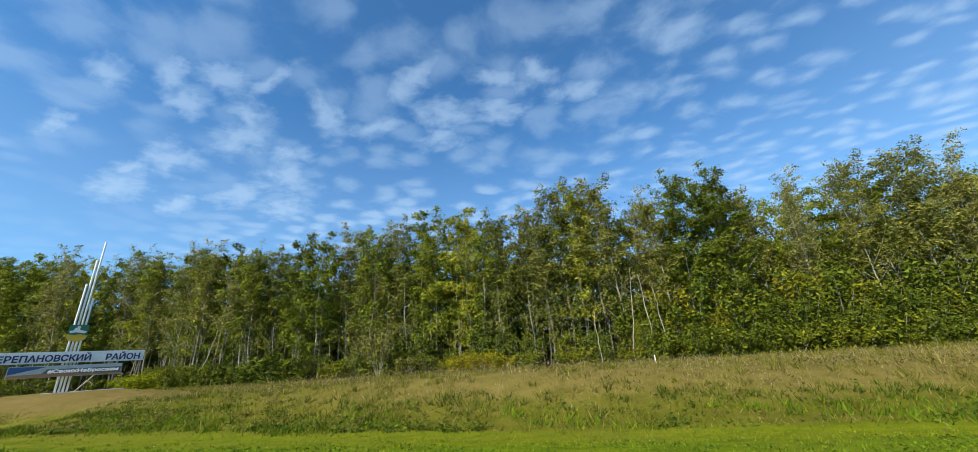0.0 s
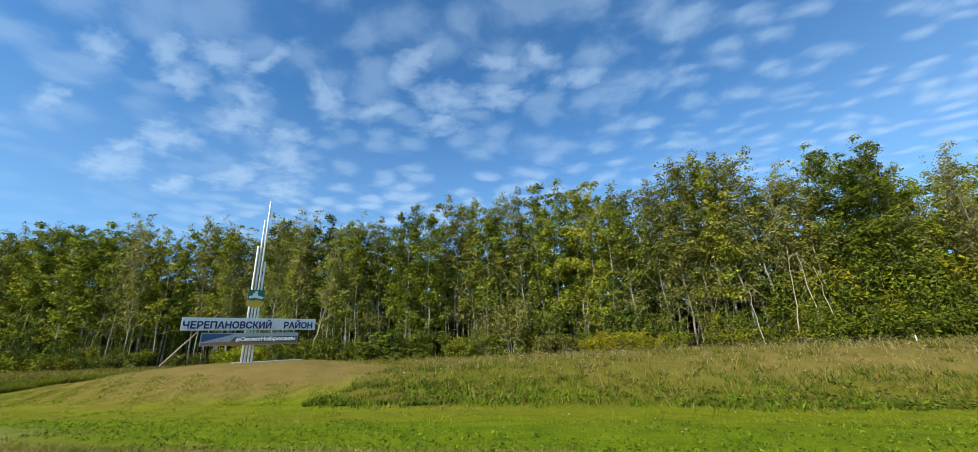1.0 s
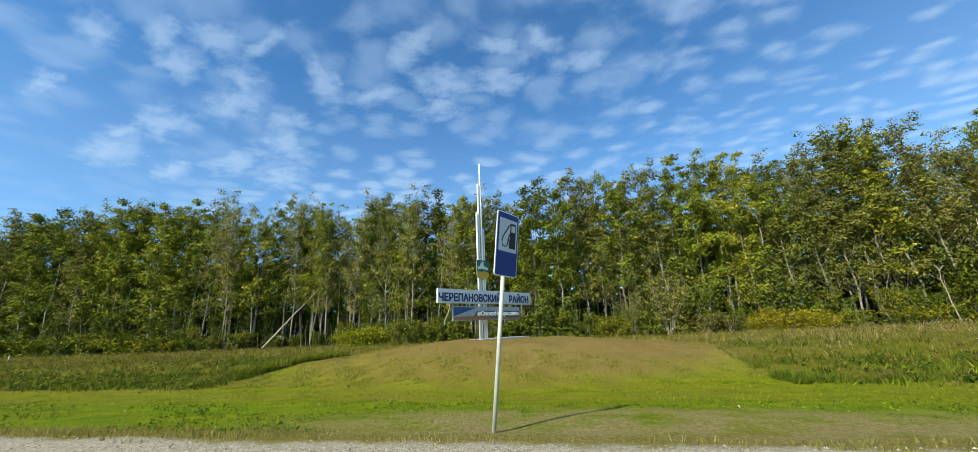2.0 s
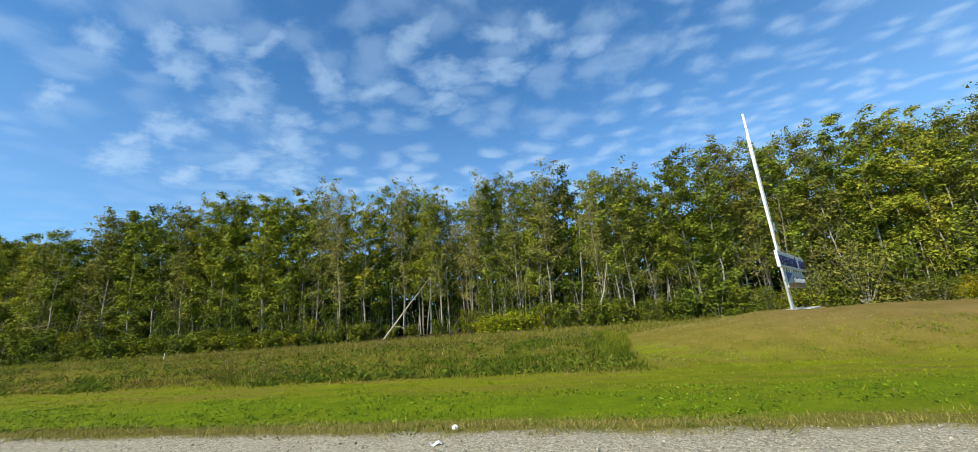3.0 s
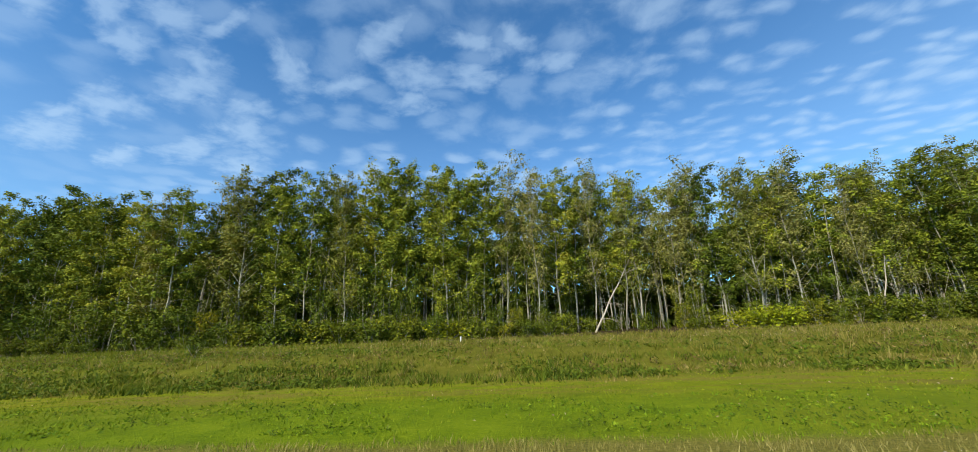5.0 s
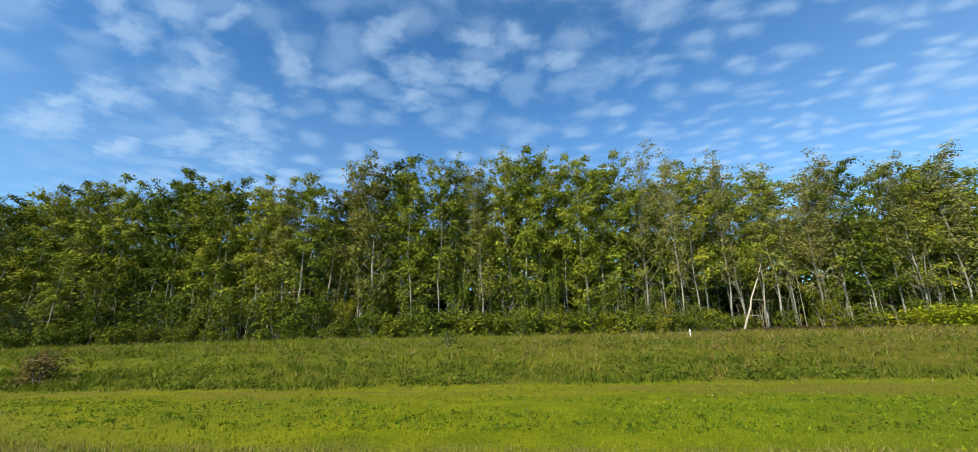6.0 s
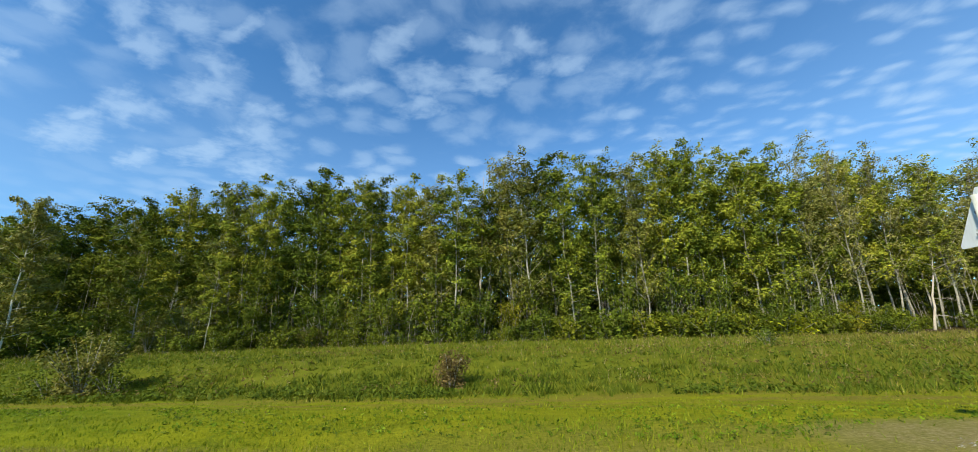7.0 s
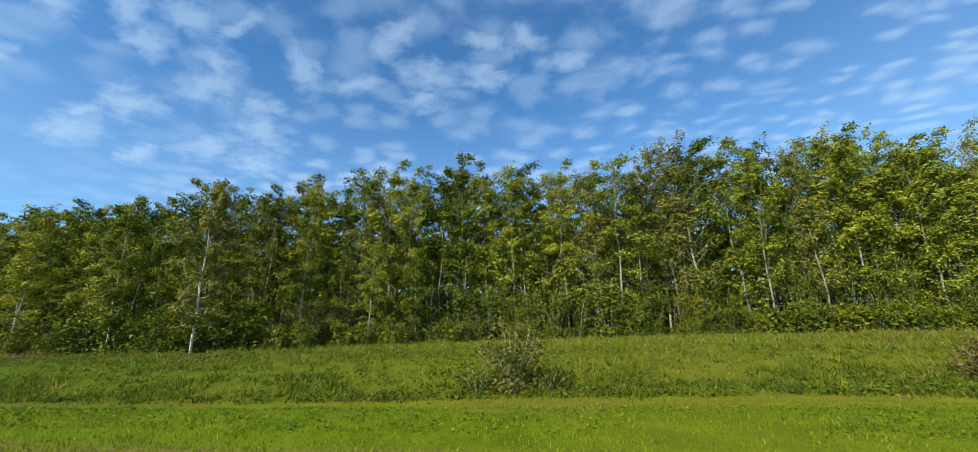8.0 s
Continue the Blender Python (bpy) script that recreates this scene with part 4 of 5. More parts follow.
# ---- lone bushes on the verge ----
b1 = make_shrub(41, 3.6, 1.8, 4600, 0.16, OLIVE_LEAF, "sparse olive and brown willow bush in the ditch", "bush", "bush", 26, 0.8)
b1.matrix_basis = Matrix.Translation(on_ground(-171.2, 18.6))
for px, py, high, seed in ((-172.9, 18.4, 1.5, 44), (-169.6, 18.7, 1.3, 45)):
    low_bush = make_shrub(seed, high, 1.3, 1100, 0.13, SHRUB_LEAF, "low green bush spreading round the willow in the ditch", "bush", "bush", 12)
    low_bush.matrix_basis = Matrix.Translation(on_ground(px, py))
b2 = make_shrub(42, 1.9, 1.15, 1900, 0.14, BROWN_LEAF, "small dark brown bush in the rough grass", "bush", "bush", 12)
b2.matrix_basis = Matrix.Translation(on_ground(-151.2, 19.2))
b3 = make_shrub(43, 1.5, 0.9, 800, 0.14, LEAF_DARK, "small dark green bush in the rough grass", "bush", "bush", 8)
b3.matrix_basis = Matrix.Translation(on_ground(-130.6, 30.0))


# ---- grasses ----
def blades(x, y, tall, wide, lean=0.5):
    n = len(x)
    az = rng.random(n) * 2 * np.pi
    h = tall * (0.5 + rng.random(n))
    w = wide * (0.6 + 0.8 * rng.random(n))
    z = height(x, y) - 0.01
    p = np.stack([x, y, z], -1)
    s = np.stack([np.cos(az), np.sin(az), 0 * az], -1) * w[:, None] * 0.5
    az2 = rng.random(n) * 2 * np.pi
    k = h * lean * rng.random(n)
    tip = p + np.stack([np.cos(az2) * k, np.sin(az2) * k, h], -1)
    return np.stack([p - s, p + s, tip], 1)


def scatter(n, x0, x1, y0, y1, clump=0.0, per=1, power=1.0):
    m = n // per
    x = x0 + (x1 - x0) * rng.random(m)
    y = y0 + (y1 - y0) * rng.random(m) ** power
    if per > 1:
        x = np.repeat(x, per) + rng.normal(size=m * per) * clump
        y = np.repeat(y, per) + rng.normal(size=m * per) * clump
    return x, y


def wave(x, y, s):
    return np.sin(x * s + 2.1 * np.sin(y * s * 0.8 + 1)) * np.cos(y * s * 1.3 + 1.7 * np.sin(x * s * 0.6))


def mound_r(x, y):
    return np.sqrt(((x + 45.2) / 13.2) ** 2 + (np.maximum(y - 25.5, 0.0) / 9.0) ** 2)


def bare_r(x, y):
    a = np.sqrt(((x + 39.5) / 6.5) ** 2 + ((y - 7.6) / 1.7) ** 2)
    b = np.sqrt(((x + 139.2) / 3.3) ** 2 + ((y - 6.4) / 1.8) ** 2)
    c = np.sqrt(((x + 143.2) / 4.8) ** 2 + ((y - 5.0) / 0.9) ** 2)
    return np.minimum(np.minimum(a, b), c)


x, y = scatter(155000, -232, 46, 4.4, 17.9, 0.05, 3, 1.2)
keep = ((bare_r(x, y) > 0.9 + 0.3 * rng.random(len(x))) | ((rng.random(len(x)) < 0.22) & (bare_r(x, y) > 0.35))) & (y > 6.7 - 1.9 * (1 - smooth(-125, -72, x)) + 0.5 * rng.random(len(x)))
x, y = x[keep], y[keep]
nearer = (y < 10.0 + 1.4 * rng.normal(size=len(x))) & ((x > -118 + 6 * rng.normal(size=len(x))) | (x < -157 + 5 * rng.normal(size=len(x))))
deep = (x < -178 + 9 * rng.normal(size=len(x))) & (rng.random(len(x)) < 0.75)
for pickd, mat, label in ((deep, GRASS_LUSH, "short mown deep green verge grass"), (nearer & ~deep, GRASS_FRESH, "short mown bright green verge grass"), (~nearer & ~deep, GRASS_MOWN, "short mown yellowish green grass near the ditch")):
    px, py = x[pickd], y[pickd]
    g = tri_object("grass", blades(px, py, 0.055 + 0.02 * wave(px, py, 0.8), 0.018 + 0.0012 * (py - 6), 1.2), mat)
    tagged(g, label, "grass", kind="stuff")

x, y = scatter(36000, -185, -112, 4.4, 8.2, 0.05, 3)
keep = bare_r(x, y) > 0.95 + 0.3 * rng.random(len(x))
x, y = x[keep], y[keep]
g = tri_object("grass", blades(x, y, 0.06 + 0.02 * wave(x, y, 0.8), 0.018, 0.9), GRASS_MOWN)
tagged(g, "short mown green grass at the road edge", "grass", kind="stuff")

# the tall uncut edge beside the mound
y = 20.0 + 11.0 * rng.random(5500)
x = -58.5 - 0.35 * np.sin(y * 0.7) - 1.1 * rng.random(5500)
g = tri_object("grass", blades(x, y, 0.38, 0.05, 0.9), GRASS_BANK)
tagged(g, "tall dark green grass left uncut beside the mound", "grass", kind="stuff")
y = 19.4 + 9.0 * rng.random(6500)
x = -58.7 - 6.5 * rng.random(6500) ** 1.7
x, y = np.concatenate([x, -32.4 + 9.0 * rng.random(4500) ** 1.5]), np.concatenate([y, 17.0 + 10.0 * rng.random(4500) ** 1.6])
keep = (wave(x, y, 0.9) + 0.5 * wave(x, y, 2.3) > -0.2) & (np.abs(x + 45.2) > 13.0 + 0.8 * wave(x, y, 0.7))
x, y = x[keep], y[keep]
g = tri_object("grass", blades(x, y, 0.20 + 0.09 * wave(x, y, 1.7), 0.055, 1.2), GRASS_LUSH)
tagged(g, "lush green clumps where the mowing ends beside the mound", "grass", kind="stuff")

x, y = scatter(15000, -58.2, -32.2, 17.0, 21.0, 0.05, 3)
g = tri_object("grass", blades(x, y, 0.06, 0.035, 1.0), GRASS_MOWN)
tagged(g, "short mown green grass at the foot of the mound", "grass", kind="stuff")

x, y = scatter(50000, -60, -29, 18.5, 34, 0.05, 3)
keep = (mound_r(x, y) < 1.0) & (np.sqrt(((x + 42.0) / 10.5) ** 2 + ((y - 25.6) / 6.0) ** 2) > 0.6 + 0.5 * rng.random(len(x)))
x, y = x[keep], y[keep]
g = tri_object("grass", blades(x, y, 0.06, 0.035, 0.9), GRASS_DRY)
tagged(g, "thin yellowing mown turf on the mound", "grass", kind="stuff")

x, y = scatter(62000, -160, -20, 4.3, 7.1, 0.06, 5)
keep = (bare_r(x, y) > 0.95) & (y > 5.45 - 1.6 * (1 - smooth(-125, -72, x)) + 0.3 * wave(x, y, 1.3)) & (y < 7.1 - 1.3 * (1 - smooth(-125, -72, x)))
x, y = x[keep], y[keep]
g = tri_object("grass", blades(x, y, 0.07 + 0.035 * wave(x, y, 1.1), 0.015, 0.8), GRASS_DRY)
tagged(g, "dry straw-coloured grass along the gravel edge", "grass", kind="stuff")

def ragged_edge(x):
    return 17.0 + 0.55 * wave(x, 0.4 * x, 0.33) + 0.35 * wave(x, x, 1.3)


x, y = scatter(118000, -250, 60, 15.6, 36, 0.14, 5, 1.4)
keep = (mound_r(x, y) > 1.0 + 0.05 * wave(x, y, 0.9)) & (y > ragged_edge(x) - 1.3 * rng.random(len(x)) ** 3)
x, y = x[keep], y[keep]
west = x < -128 + 18 * rng.normal(size=len(x))
deep = west & (x < -180 + 8 * rng.normal(size=len(x))) & (rng.random(len(x)) < 0.8)
for choice, mat, label in ((west & ~deep, GRASS_BANK, "tall green grass on the ditch bank"), (deep, GRASS_LUSH, "tall deep green grass on the ditch bank")):
    g = tri_object("grass", blades(x[choice], y[choice], 0.19 + 0.08 * wave(x[choice], y[choice], 0.5), 0.045, 1.5), mat)
    tagged(g, label, "grass", kind="stuff")
x, y = x[~west], y[~west]
dry = (x > -15 + 6 * rng.normal(size=len(x))) & (y > 20.5 + rng.normal(size=len(x))) & (rng.random(len(x)) < 0.68)
for choice, mat, label in ((dry, GRASS_DRY, "dry straw-coloured grass on the top of the bank"), (~dry, GRASS_ROUGH, "tall unmown rough grass on the ditch bank")):
    px, py = x[choice], y[choice]
    g = tri_object("grass", blades(px, py, 0.18 + 0.08 * wave(px, py, 0.5), 0.045, 1.5), mat)
    tagged(g, label, "grass", kind="stuff")

x, y = scatter(64000, -250, 60, 16.0, 21.5, 0.18, 8)
keep = (mound_r(x, y) > 1.0) & (y > ragged_edge(x) - 0.8 * rng.random(len(x)) ** 3) & (wave(x, y, 0.35) > -0.2)
x, y = x[keep], y[keep]
east = (x > -36 + 4 * rng.normal(size=len(x))) & (y < 20.0)
for choice, mat, label in ((east, GRASS_FRESH, "lush fresh green growth along the ditch"), (~east, GRASS_LUSH, "lush dark green growth along the ditch")):
    g = tri_object("grass", blades(x[choice], y[choice], 0.26, 0.06, 1.2), mat)
    tagged(g, label, "grass", kind="stuff")

x, y = scatter(58000, -270, 80, 33, 55, 0.2, 5)
keep = mound_r(x, y) > 1.0
x, y = x[keep], y[keep]
west = x < -128 + 18 * rng.normal(size=len(x))
g = tri_object("grass", blades(x[west], y[west], 0.32 + 0.12 * wave(x[west], y[west], 0.4), 0.08, 1.3), GRASS_BANK)
tagged(g, "tall green meadow grass in front of the trees", "grass", kind="stuff")
x, y = x[~west], y[~west]
g = tri_object("grass", blades(x, y, 0.32 + 0.12 * wave(x, y, 0.4), 0.08, 1.3), GRASS_ROUGH)
tagged(g, "tall rough meadow grass in front of the trees", "grass", kind="stuff")

# round tussocks on the bank and in the meadow
def tussocks(n, x0, x1, y0, y1, per, spread, tall, wide, power=1.3):
    x, y = scatter(n, x0, x1, y0, y1, 0.0, 1, power)
    keep = (mound_r(x, y) > 1.04) & (wave(x, y, 0.45) + 0.6 * wave(x + 9, y, 1.4) > -0.15)
    x, y = x[keep], y[keep]
    size = np.repeat(0.55 + 0.9 * rng.random(len(x)) ** 2, per)
    az, r = rng.random(len(size)) * 6.283, np.sqrt(rng.random(len(size))) * spread
    px, py = np.repeat(x, per) + np.cos(az) * r * size, np.repeat(y, per) + np.sin(az) * r * size
    tri = blades(px, py, tall * size * (1.15 - 0.7 * r / spread), wide, 0.8)
    out = (0.7 * r * size)[:, None] * np.stack([np.cos(az), np.sin(az)], -1)
    tri[:, 2, :2] += out
    return tri, np.repeat(x, per)


tri, tx = tussocks(3600, -250, 60, 17.8, 36, 24, 0.36, 0.42, 0.06)
pick = tx < -120 + 25 * np.sin(tx * 12.9)
for choice, mat, label in ((pick, GRASS_BANK, "round green tussocks on the ditch bank"), (~pick, GRASS_ROUGH, "round olive and straw-coloured tussocks on the bank")):
    tagged(tri_object("tussocks", tri[choice], mat), label, "grass", kind="stuff")

tri, tx = tussocks(3400, -96, -20, 5.2, 7.0, 14, 0.17, 0.095, 0.010, 1.0)
tagged(tri_object("tussocks", tri, GRASS_DRY), "straw-coloured tufts along the gravel edge", "grass", kind="stuff")
tri, tx = tussocks(420, -64, -20, 5.45, 6.3, 26, 0.22, 0.12, 0.014, 1.0)
tagged(tri_object("tussocks", tri, GRASS_LUSH), "dark green tufts along the gravel edge", "grass", kind="stuff")

# broad-leaved plants: clumps on the bank, rosettes in the mown grass
x, y = scatter(13000, -245, 55, 17.0, 30, 0.0, 1, 2.0)
keep = (mound_r(x, y) > 1.05) & (wave(x, y, 0.3) + 0.5 * wave(x, y, 1.1) > -0.1) & ((x < -30) | (y < 20.3 + 0.8 * rng.normal(size=len(x))))
x, y = x[keep], y[keep]
c = np.stack([x, y, height(x, y) + 0.16], -1)
g = tri_object("forbs", leaves(c, np.full(len(x), 0.30), np.full(len(x), 7), 0.17, 0.1, 0.6), GRASS_LUSH)
tagged(g, "broad-leaved green weeds in clumps on the ditch bank", "weeds", kind="stuff")
x, y = scatter(4500, -245, 55, 17.6, 34, 0.0, 1, 1.2)
keep = (mound_r(x, y) > 1.05) & (wave(x + 40, y, 0.22) > 0.15)
x, y = x[keep], y[keep]
c = np.stack([x, y, height(x, y) + 0.22], -1)
g = tri_object("forbs", leaves(c, np.full(len(x), 0.30), np.full(len(x), 8), 0.13, 0.0, 0.7), BROWN_LEAF)
tagged(g, "withered brown weeds in clumps on the ditch bank", "weeds", kind="stuff")
for mat, label in ((GRASS_FRESH, "low bright green rosettes in the mown verge"), (GRASS_LUSH, "low dark green broad-leaved rosettes in the mown verge")):
    x, y = scatter(12000 if mat == GRASS_FRESH else 8000, -232, 46, 6.6, 11.0, 0.0, 1, 1.4)
    keep = (bare_r(x, y) > 1.0) & (wave(x, y, 0.6) > -0.35)
    x, y = x[keep], y[keep]
    c = np.stack([x, y, height(x, y) + 0.03], -1)
    g = tri_object("forbs", leaves(c, np.full(len(x), 0.07), np.full(len(x), 5), 0.06, 0.0, 0.35), mat)
    tagged(g, label, "weeds", kind="stuff")

# dry flower stalks, thickest on the bank
x, y = scatter(4200, -34, 60, 20, 36, 0.5, 4)
x2, y2 = scatter(3200, -250, -60, 19, 48, 0.6, 4)
x, y = np.concatenate([x, x2]), np.concatenate([y, y2])
keep = mound_r(x, y) > 1.05
x, y = x[keep], y[keep]
stalk = blades(x, y, 0.46, 0.016, 0.4)
heads = leaves(stalk[:, 2], np.full(len(x), 0.09), np.full(len(x), 4), 0.06, 0.0, 0.6)
g = tri_object("weeds", np.concatenate([stalk, heads]), WEED)
tagged(g, "dry brown and pale weed stalks with seed heads", "weeds", kind="stuff")

# small pale flowers and fallen leaves in the mown grass
x, y = scatter(1600, -232, 46, 7.2, 17.0)
z = height(x, y) + 0.05
bits = leaves(np.stack([x, y, z], -1), np.full(len(x), 0.02), np.ones(len(x), int), 0.05, 0.0, 0.4)
g = tri_object("fallen_leaves", bits, WEED)
tagged(g, "pale fallen leaves and small flowers in the grass", "leaves", kind="stuff")


# ---- loose stones on the gravel ----
def stones(x, y, size, lift=0.0):
    n = len(x)
    base = np.array([[1, 0, 0], [-0.5, 0.87, 0], [-0.5, -0.87, 0], [0, 0, 0.8], [0, 0, -0.6]])
    tri = np.array([[0, 1, 3], [1, 2, 3], [2, 0, 3], [1, 0, 4], [2, 1, 4], [0, 2, 4]])
    v = base[None] * (size * (0.5 + rng.random(n) ** 2 * 1.4))[:, None, None] * (0.7 + 0.6 * rng.random((n, 5, 3)))
    a = rng.random(n) * 6.28
    c, s = np.cos(a)[:, None], np.sin(a)[:, None]
    v = np.stack([v[..., 0] * c - v[..., 1] * s, v[..., 0] * s + v[..., 1] * c, v[..., 2]], -1)
    v = v + np.stack([x, y, np.maximum(height(x, y), np.where(y < 5.0, 0.475, -9)) + lift], -1)[:, None]
    f = (tri[None] + 5 * np.arange(n)[:, None, None]).reshape(-1, 3)
    return v.reshape(-1, 3), f


x, y = scatter(6500, -112, -26, 4.2, 5.7)
keep = y < 5.6 - 1.6 * (1 - smooth(-125, -72, x))
x, y = x[keep], y[keep]
v, f = stones(x, y, 0.014)
tagged(tri_object("loose_stones", v, STONE, faces=f), "loose crushed grey stones on the shoulder", "gravel", kind="stuff")
x, y = scatter(8000, -143, -137.6, 4.4, 7.2)
keep = ((x + 140.45) / 1.35) ** 2 + ((y - 5.65) / 1.05) ** 2 < 1.0 + 0.25 * rng.normal(size=len(x))
v, f = stones(x[keep], y[keep], 0.009)
tagged(tri_object("gravel_heap", v, STONE, faces=f), "low heap of grey gravel round the sign post", "gravel", kind="stuff")


# ---- signs ----
def box(bm, size, centre=(0, 0, 0), bevel=0.0):
    made = bmesh.ops.create_cube(bm, size=1.0, matrix=Matrix.Translation(centre) @ Matrix.Diagonal((*size, 1)))
    if bevel:
        edges = list({e for v in made["verts"] for e in v.link_edges})
        bmesh.ops.bevel(bm, geom=edges, offset=bevel, segments=2, affect="EDGES")


def outline(points, depth, front_y=0.0):
    """A plate with the outline given in x and z, its face towards -y."""
    bm = bmesh.new()
    a = [bm.verts.new((px, front_y, pz)) for px, pz in points]
    b = [bm.verts.new((px, front_y + depth, pz)) for px, pz in points]
    bm.faces.new(a)
    bm.faces.new(list(reversed(b)))
    for i in range(len(a)):
        j = (i + 1) % len(a)
        bm.faces.new((a[j], a[i], b[i], b[j]))
    bmesh.ops.recalc_face_normals(bm, faces=bm.faces)
    return bm


def rounded(w, h, r, cx=0.0, cz=0.0, k=5):
    pts = []
    for sx, sz, a0 in ((1, -1, -90), (1, 1, 0), (-1, 1, 90), (-1, -1, 180)):
        for i in range(k + 1):
            a = radians(a0 + 90 * i / k)
            pts.append((cx + sx * (w / 2 - r) + r * math.cos(a), cz + sz * (h / 2 - r) + r * math.sin(a)))
    return pts


def round_corners(points, r, k=5):
    out = []
    m = len(points)
    for i in range(m):
        p, a, b = Vector(points[i]), Vector(points[i - 1]), Vector(points[(i + 1) % m])
        u, v = (a - p).normalized(), (b - p).normalized()
        half = u.angle(v) / 2
        d = r / math.tan(half)
        c = p + (u + v).normalized() * (r / math.sin(half))
        s, e = p + u * d - c, p + v * d - c
        for j in range(k + 1):
            q = s.slerp(e, j / k)
            out.append(tuple(c + q.normalized() * r))
    return out


def post(name, foot, top, radius, parent, mat=GALV):
    bm = bmesh.new()
    tube(bm, [Vector(foot), Vector(foot).lerp(Vector(top), 0.5), Vector(top)], [radius] * 3, 16)
    ob = part(name, bm, mat, parent)
    for p in ob.data.polygons:
        p.use_smooth = len(p.vertices) == 4
    return ob


# fuel station sign on a leaning post
fuel = new("fuel_sign")
fuel.matrix_basis = Matrix.Translation(on_ground(-41.95, 6.79)) @ Matrix.Rotation(radians(65.0), 4, "Z") @ Matrix.Rotation(radians(7.2), 4, "X") @ Matrix.Translation((-0.04, 0, -0.04))
post("post", (0.04, 0.06, -0.4), (0.04, 0.06, 3.72), 0.038, fuel)
plate = part("plate", outline(rounded(0.72, 1.17, 0.05, 0.04, 3.22), 0.02), SIGN_WHITE, fuel)
part("blue_field", outline(rounded(0.68, 1.13, 0.04, 0.04, 3.22), 0.003, -0.004), BLUE, plate)
part("white_panel", outline(rounded(0.585, 0.60, 0.01, 0.04, 3.385), 0.003, -0.008), SIGN_WHITE, plate)
part("back_rib", (lambda q: (box(q, (0.6, 0.03, 0.04), (0.04, 0.035, 3.0)), q)[1])(bmesh.new()), BACK, fuel)
part("back_rib", (lambda q: (box(q, (0.6, 0.03, 0.04), (0.04, 0.035, 3.5)), q)[1])(bmesh.new()), BACK, fuel)
pump = [(0.075, 3.155), (0.29, 3.155), (0.29, 3.60), (0.275, 3.625), (0.115, 3.625), (0.10, 3.60), (0.10, 3.33), (0.075, 3.30)]
part("pump_symbol", outline(pump, 0.003, -0.012), BLACK, plate)
part("pump_window", outline(rounded(0.13, 0.12, 0.012, 0.195, 3.525), 0.003, -0.016), SIGN_WHITE, plate)
bm = bmesh.new()
hose = [Vector((0.10, -0.013, 3.60)), Vector((0.03, -0.013, 3.55)), Vector((-0.02, -0.013, 3.47)), Vector((-0.11, -0.013, 3.38)), Vector((-0.165, -0.013, 3.28)), Vector((-0.14, -0.013, 3.19)),
        Vector((-0.05, -0.013, 3.17)), Vector((0.02, -0.013, 3.22)), Vector((0.045, -0.013, 3.33)), Vector((0.085, -0.013, 3.42))]
tube(bm, hose, [0.011] * len(hose), 6)
part("hose_symbol", bm, BLACK, plate)
tagged(fuel, "blue and white fuel station sign on a leaning grey post", "road sign")

# triangular side-road warning sign
warn = new("warning_sign")
wx, wy, wz = on_ground(-140.47, 5.94)
warn.matrix_basis = Matrix.Translation((wx, wy, wz)) @ Matrix.Rotation(radians(85.0), 4, "Z") @ Matrix.Rotation(radians(2.2), 4, "X") @ Matrix.Rotation(radians(1.0), 4, "Y")
post("post", (0, 0.07, -0.4), (0, 0.065, 3.22), 0.041, warn)


def triangle(side, low, cx=0.0):
    return [(cx - side / 2, low), (cx + side / 2, low), (cx, low + side * 0.866)]


plate = part("plate", outline(round_corners(triangle(1.01, 2.50), 0.035), 0.02), SIGN_WHITE, warn)
part("red_border", outline(round_corners(triangle(0.99, 2.505), 0.032), 0.003, -0.004), RED, plate)
part("white_field", outline(round_corners(triangle(0.785, 2.562), 0.025), 0.003, -0.008), SIGN_WHITE, plate)
part("main_road_symbol", outline([(-0.062, 2.63), (0.062, 2.63), (0.042, 3.05), (-0.042, 3.05)], 0.003, -0.012), BLACK, plate)
part("side_road_symbol", outline([(0.05, 2.80), (0.175, 2.80), (0.175, 2.86), (0.045, 2.86)], 0.003, -0.0125), BLACK, plate)
for z0 in (2.66, 2.98):
    bm = bmesh.new()
    box(bm, (0.34 if z0 < 2.9 else 0.2, 0.03, 0.035), (0, 0.034, z0))
    part("back_rib", bm, BACK, warn)
bm = bmesh.new()
box(bm, (0.03, 0.10, 0.03), (-0.03, 0.15, 2.68))
part("clamp", bm, GALV, warn)
tagged(warn, "red and white triangular side-road sign on a grey post", "road sign")

# ---- district monument: four white pipes with two boards and an emblem ----
BX = Vector((0.561, 0.828, 0))
mon = new("entrance_monument")
mon.matrix_basis = Matrix.Translation(on_ground(-46.70, 29.37)) @ Matrix.Rotation(math.atan2(BX.y, BX.x), 4, "Z")
for px, top, py in ((-0.37, 10.2, 0.0), (-0.12, 12.8, 0.03), (0.13, 14.72, 0.0), (0.38, 8.85, 0.03)):
    bm = bmesh.new()
    tube(bm, [Vector((px, py, -0.3)), Vector((px, py, top * 0.6)), Vector((px, py, top - 0.04)), Vector((px, py, top))], [0.082, 0.08, 0.078, 0.06], 16)
    part("pipe", bm, WHITE, mon, shade=True)


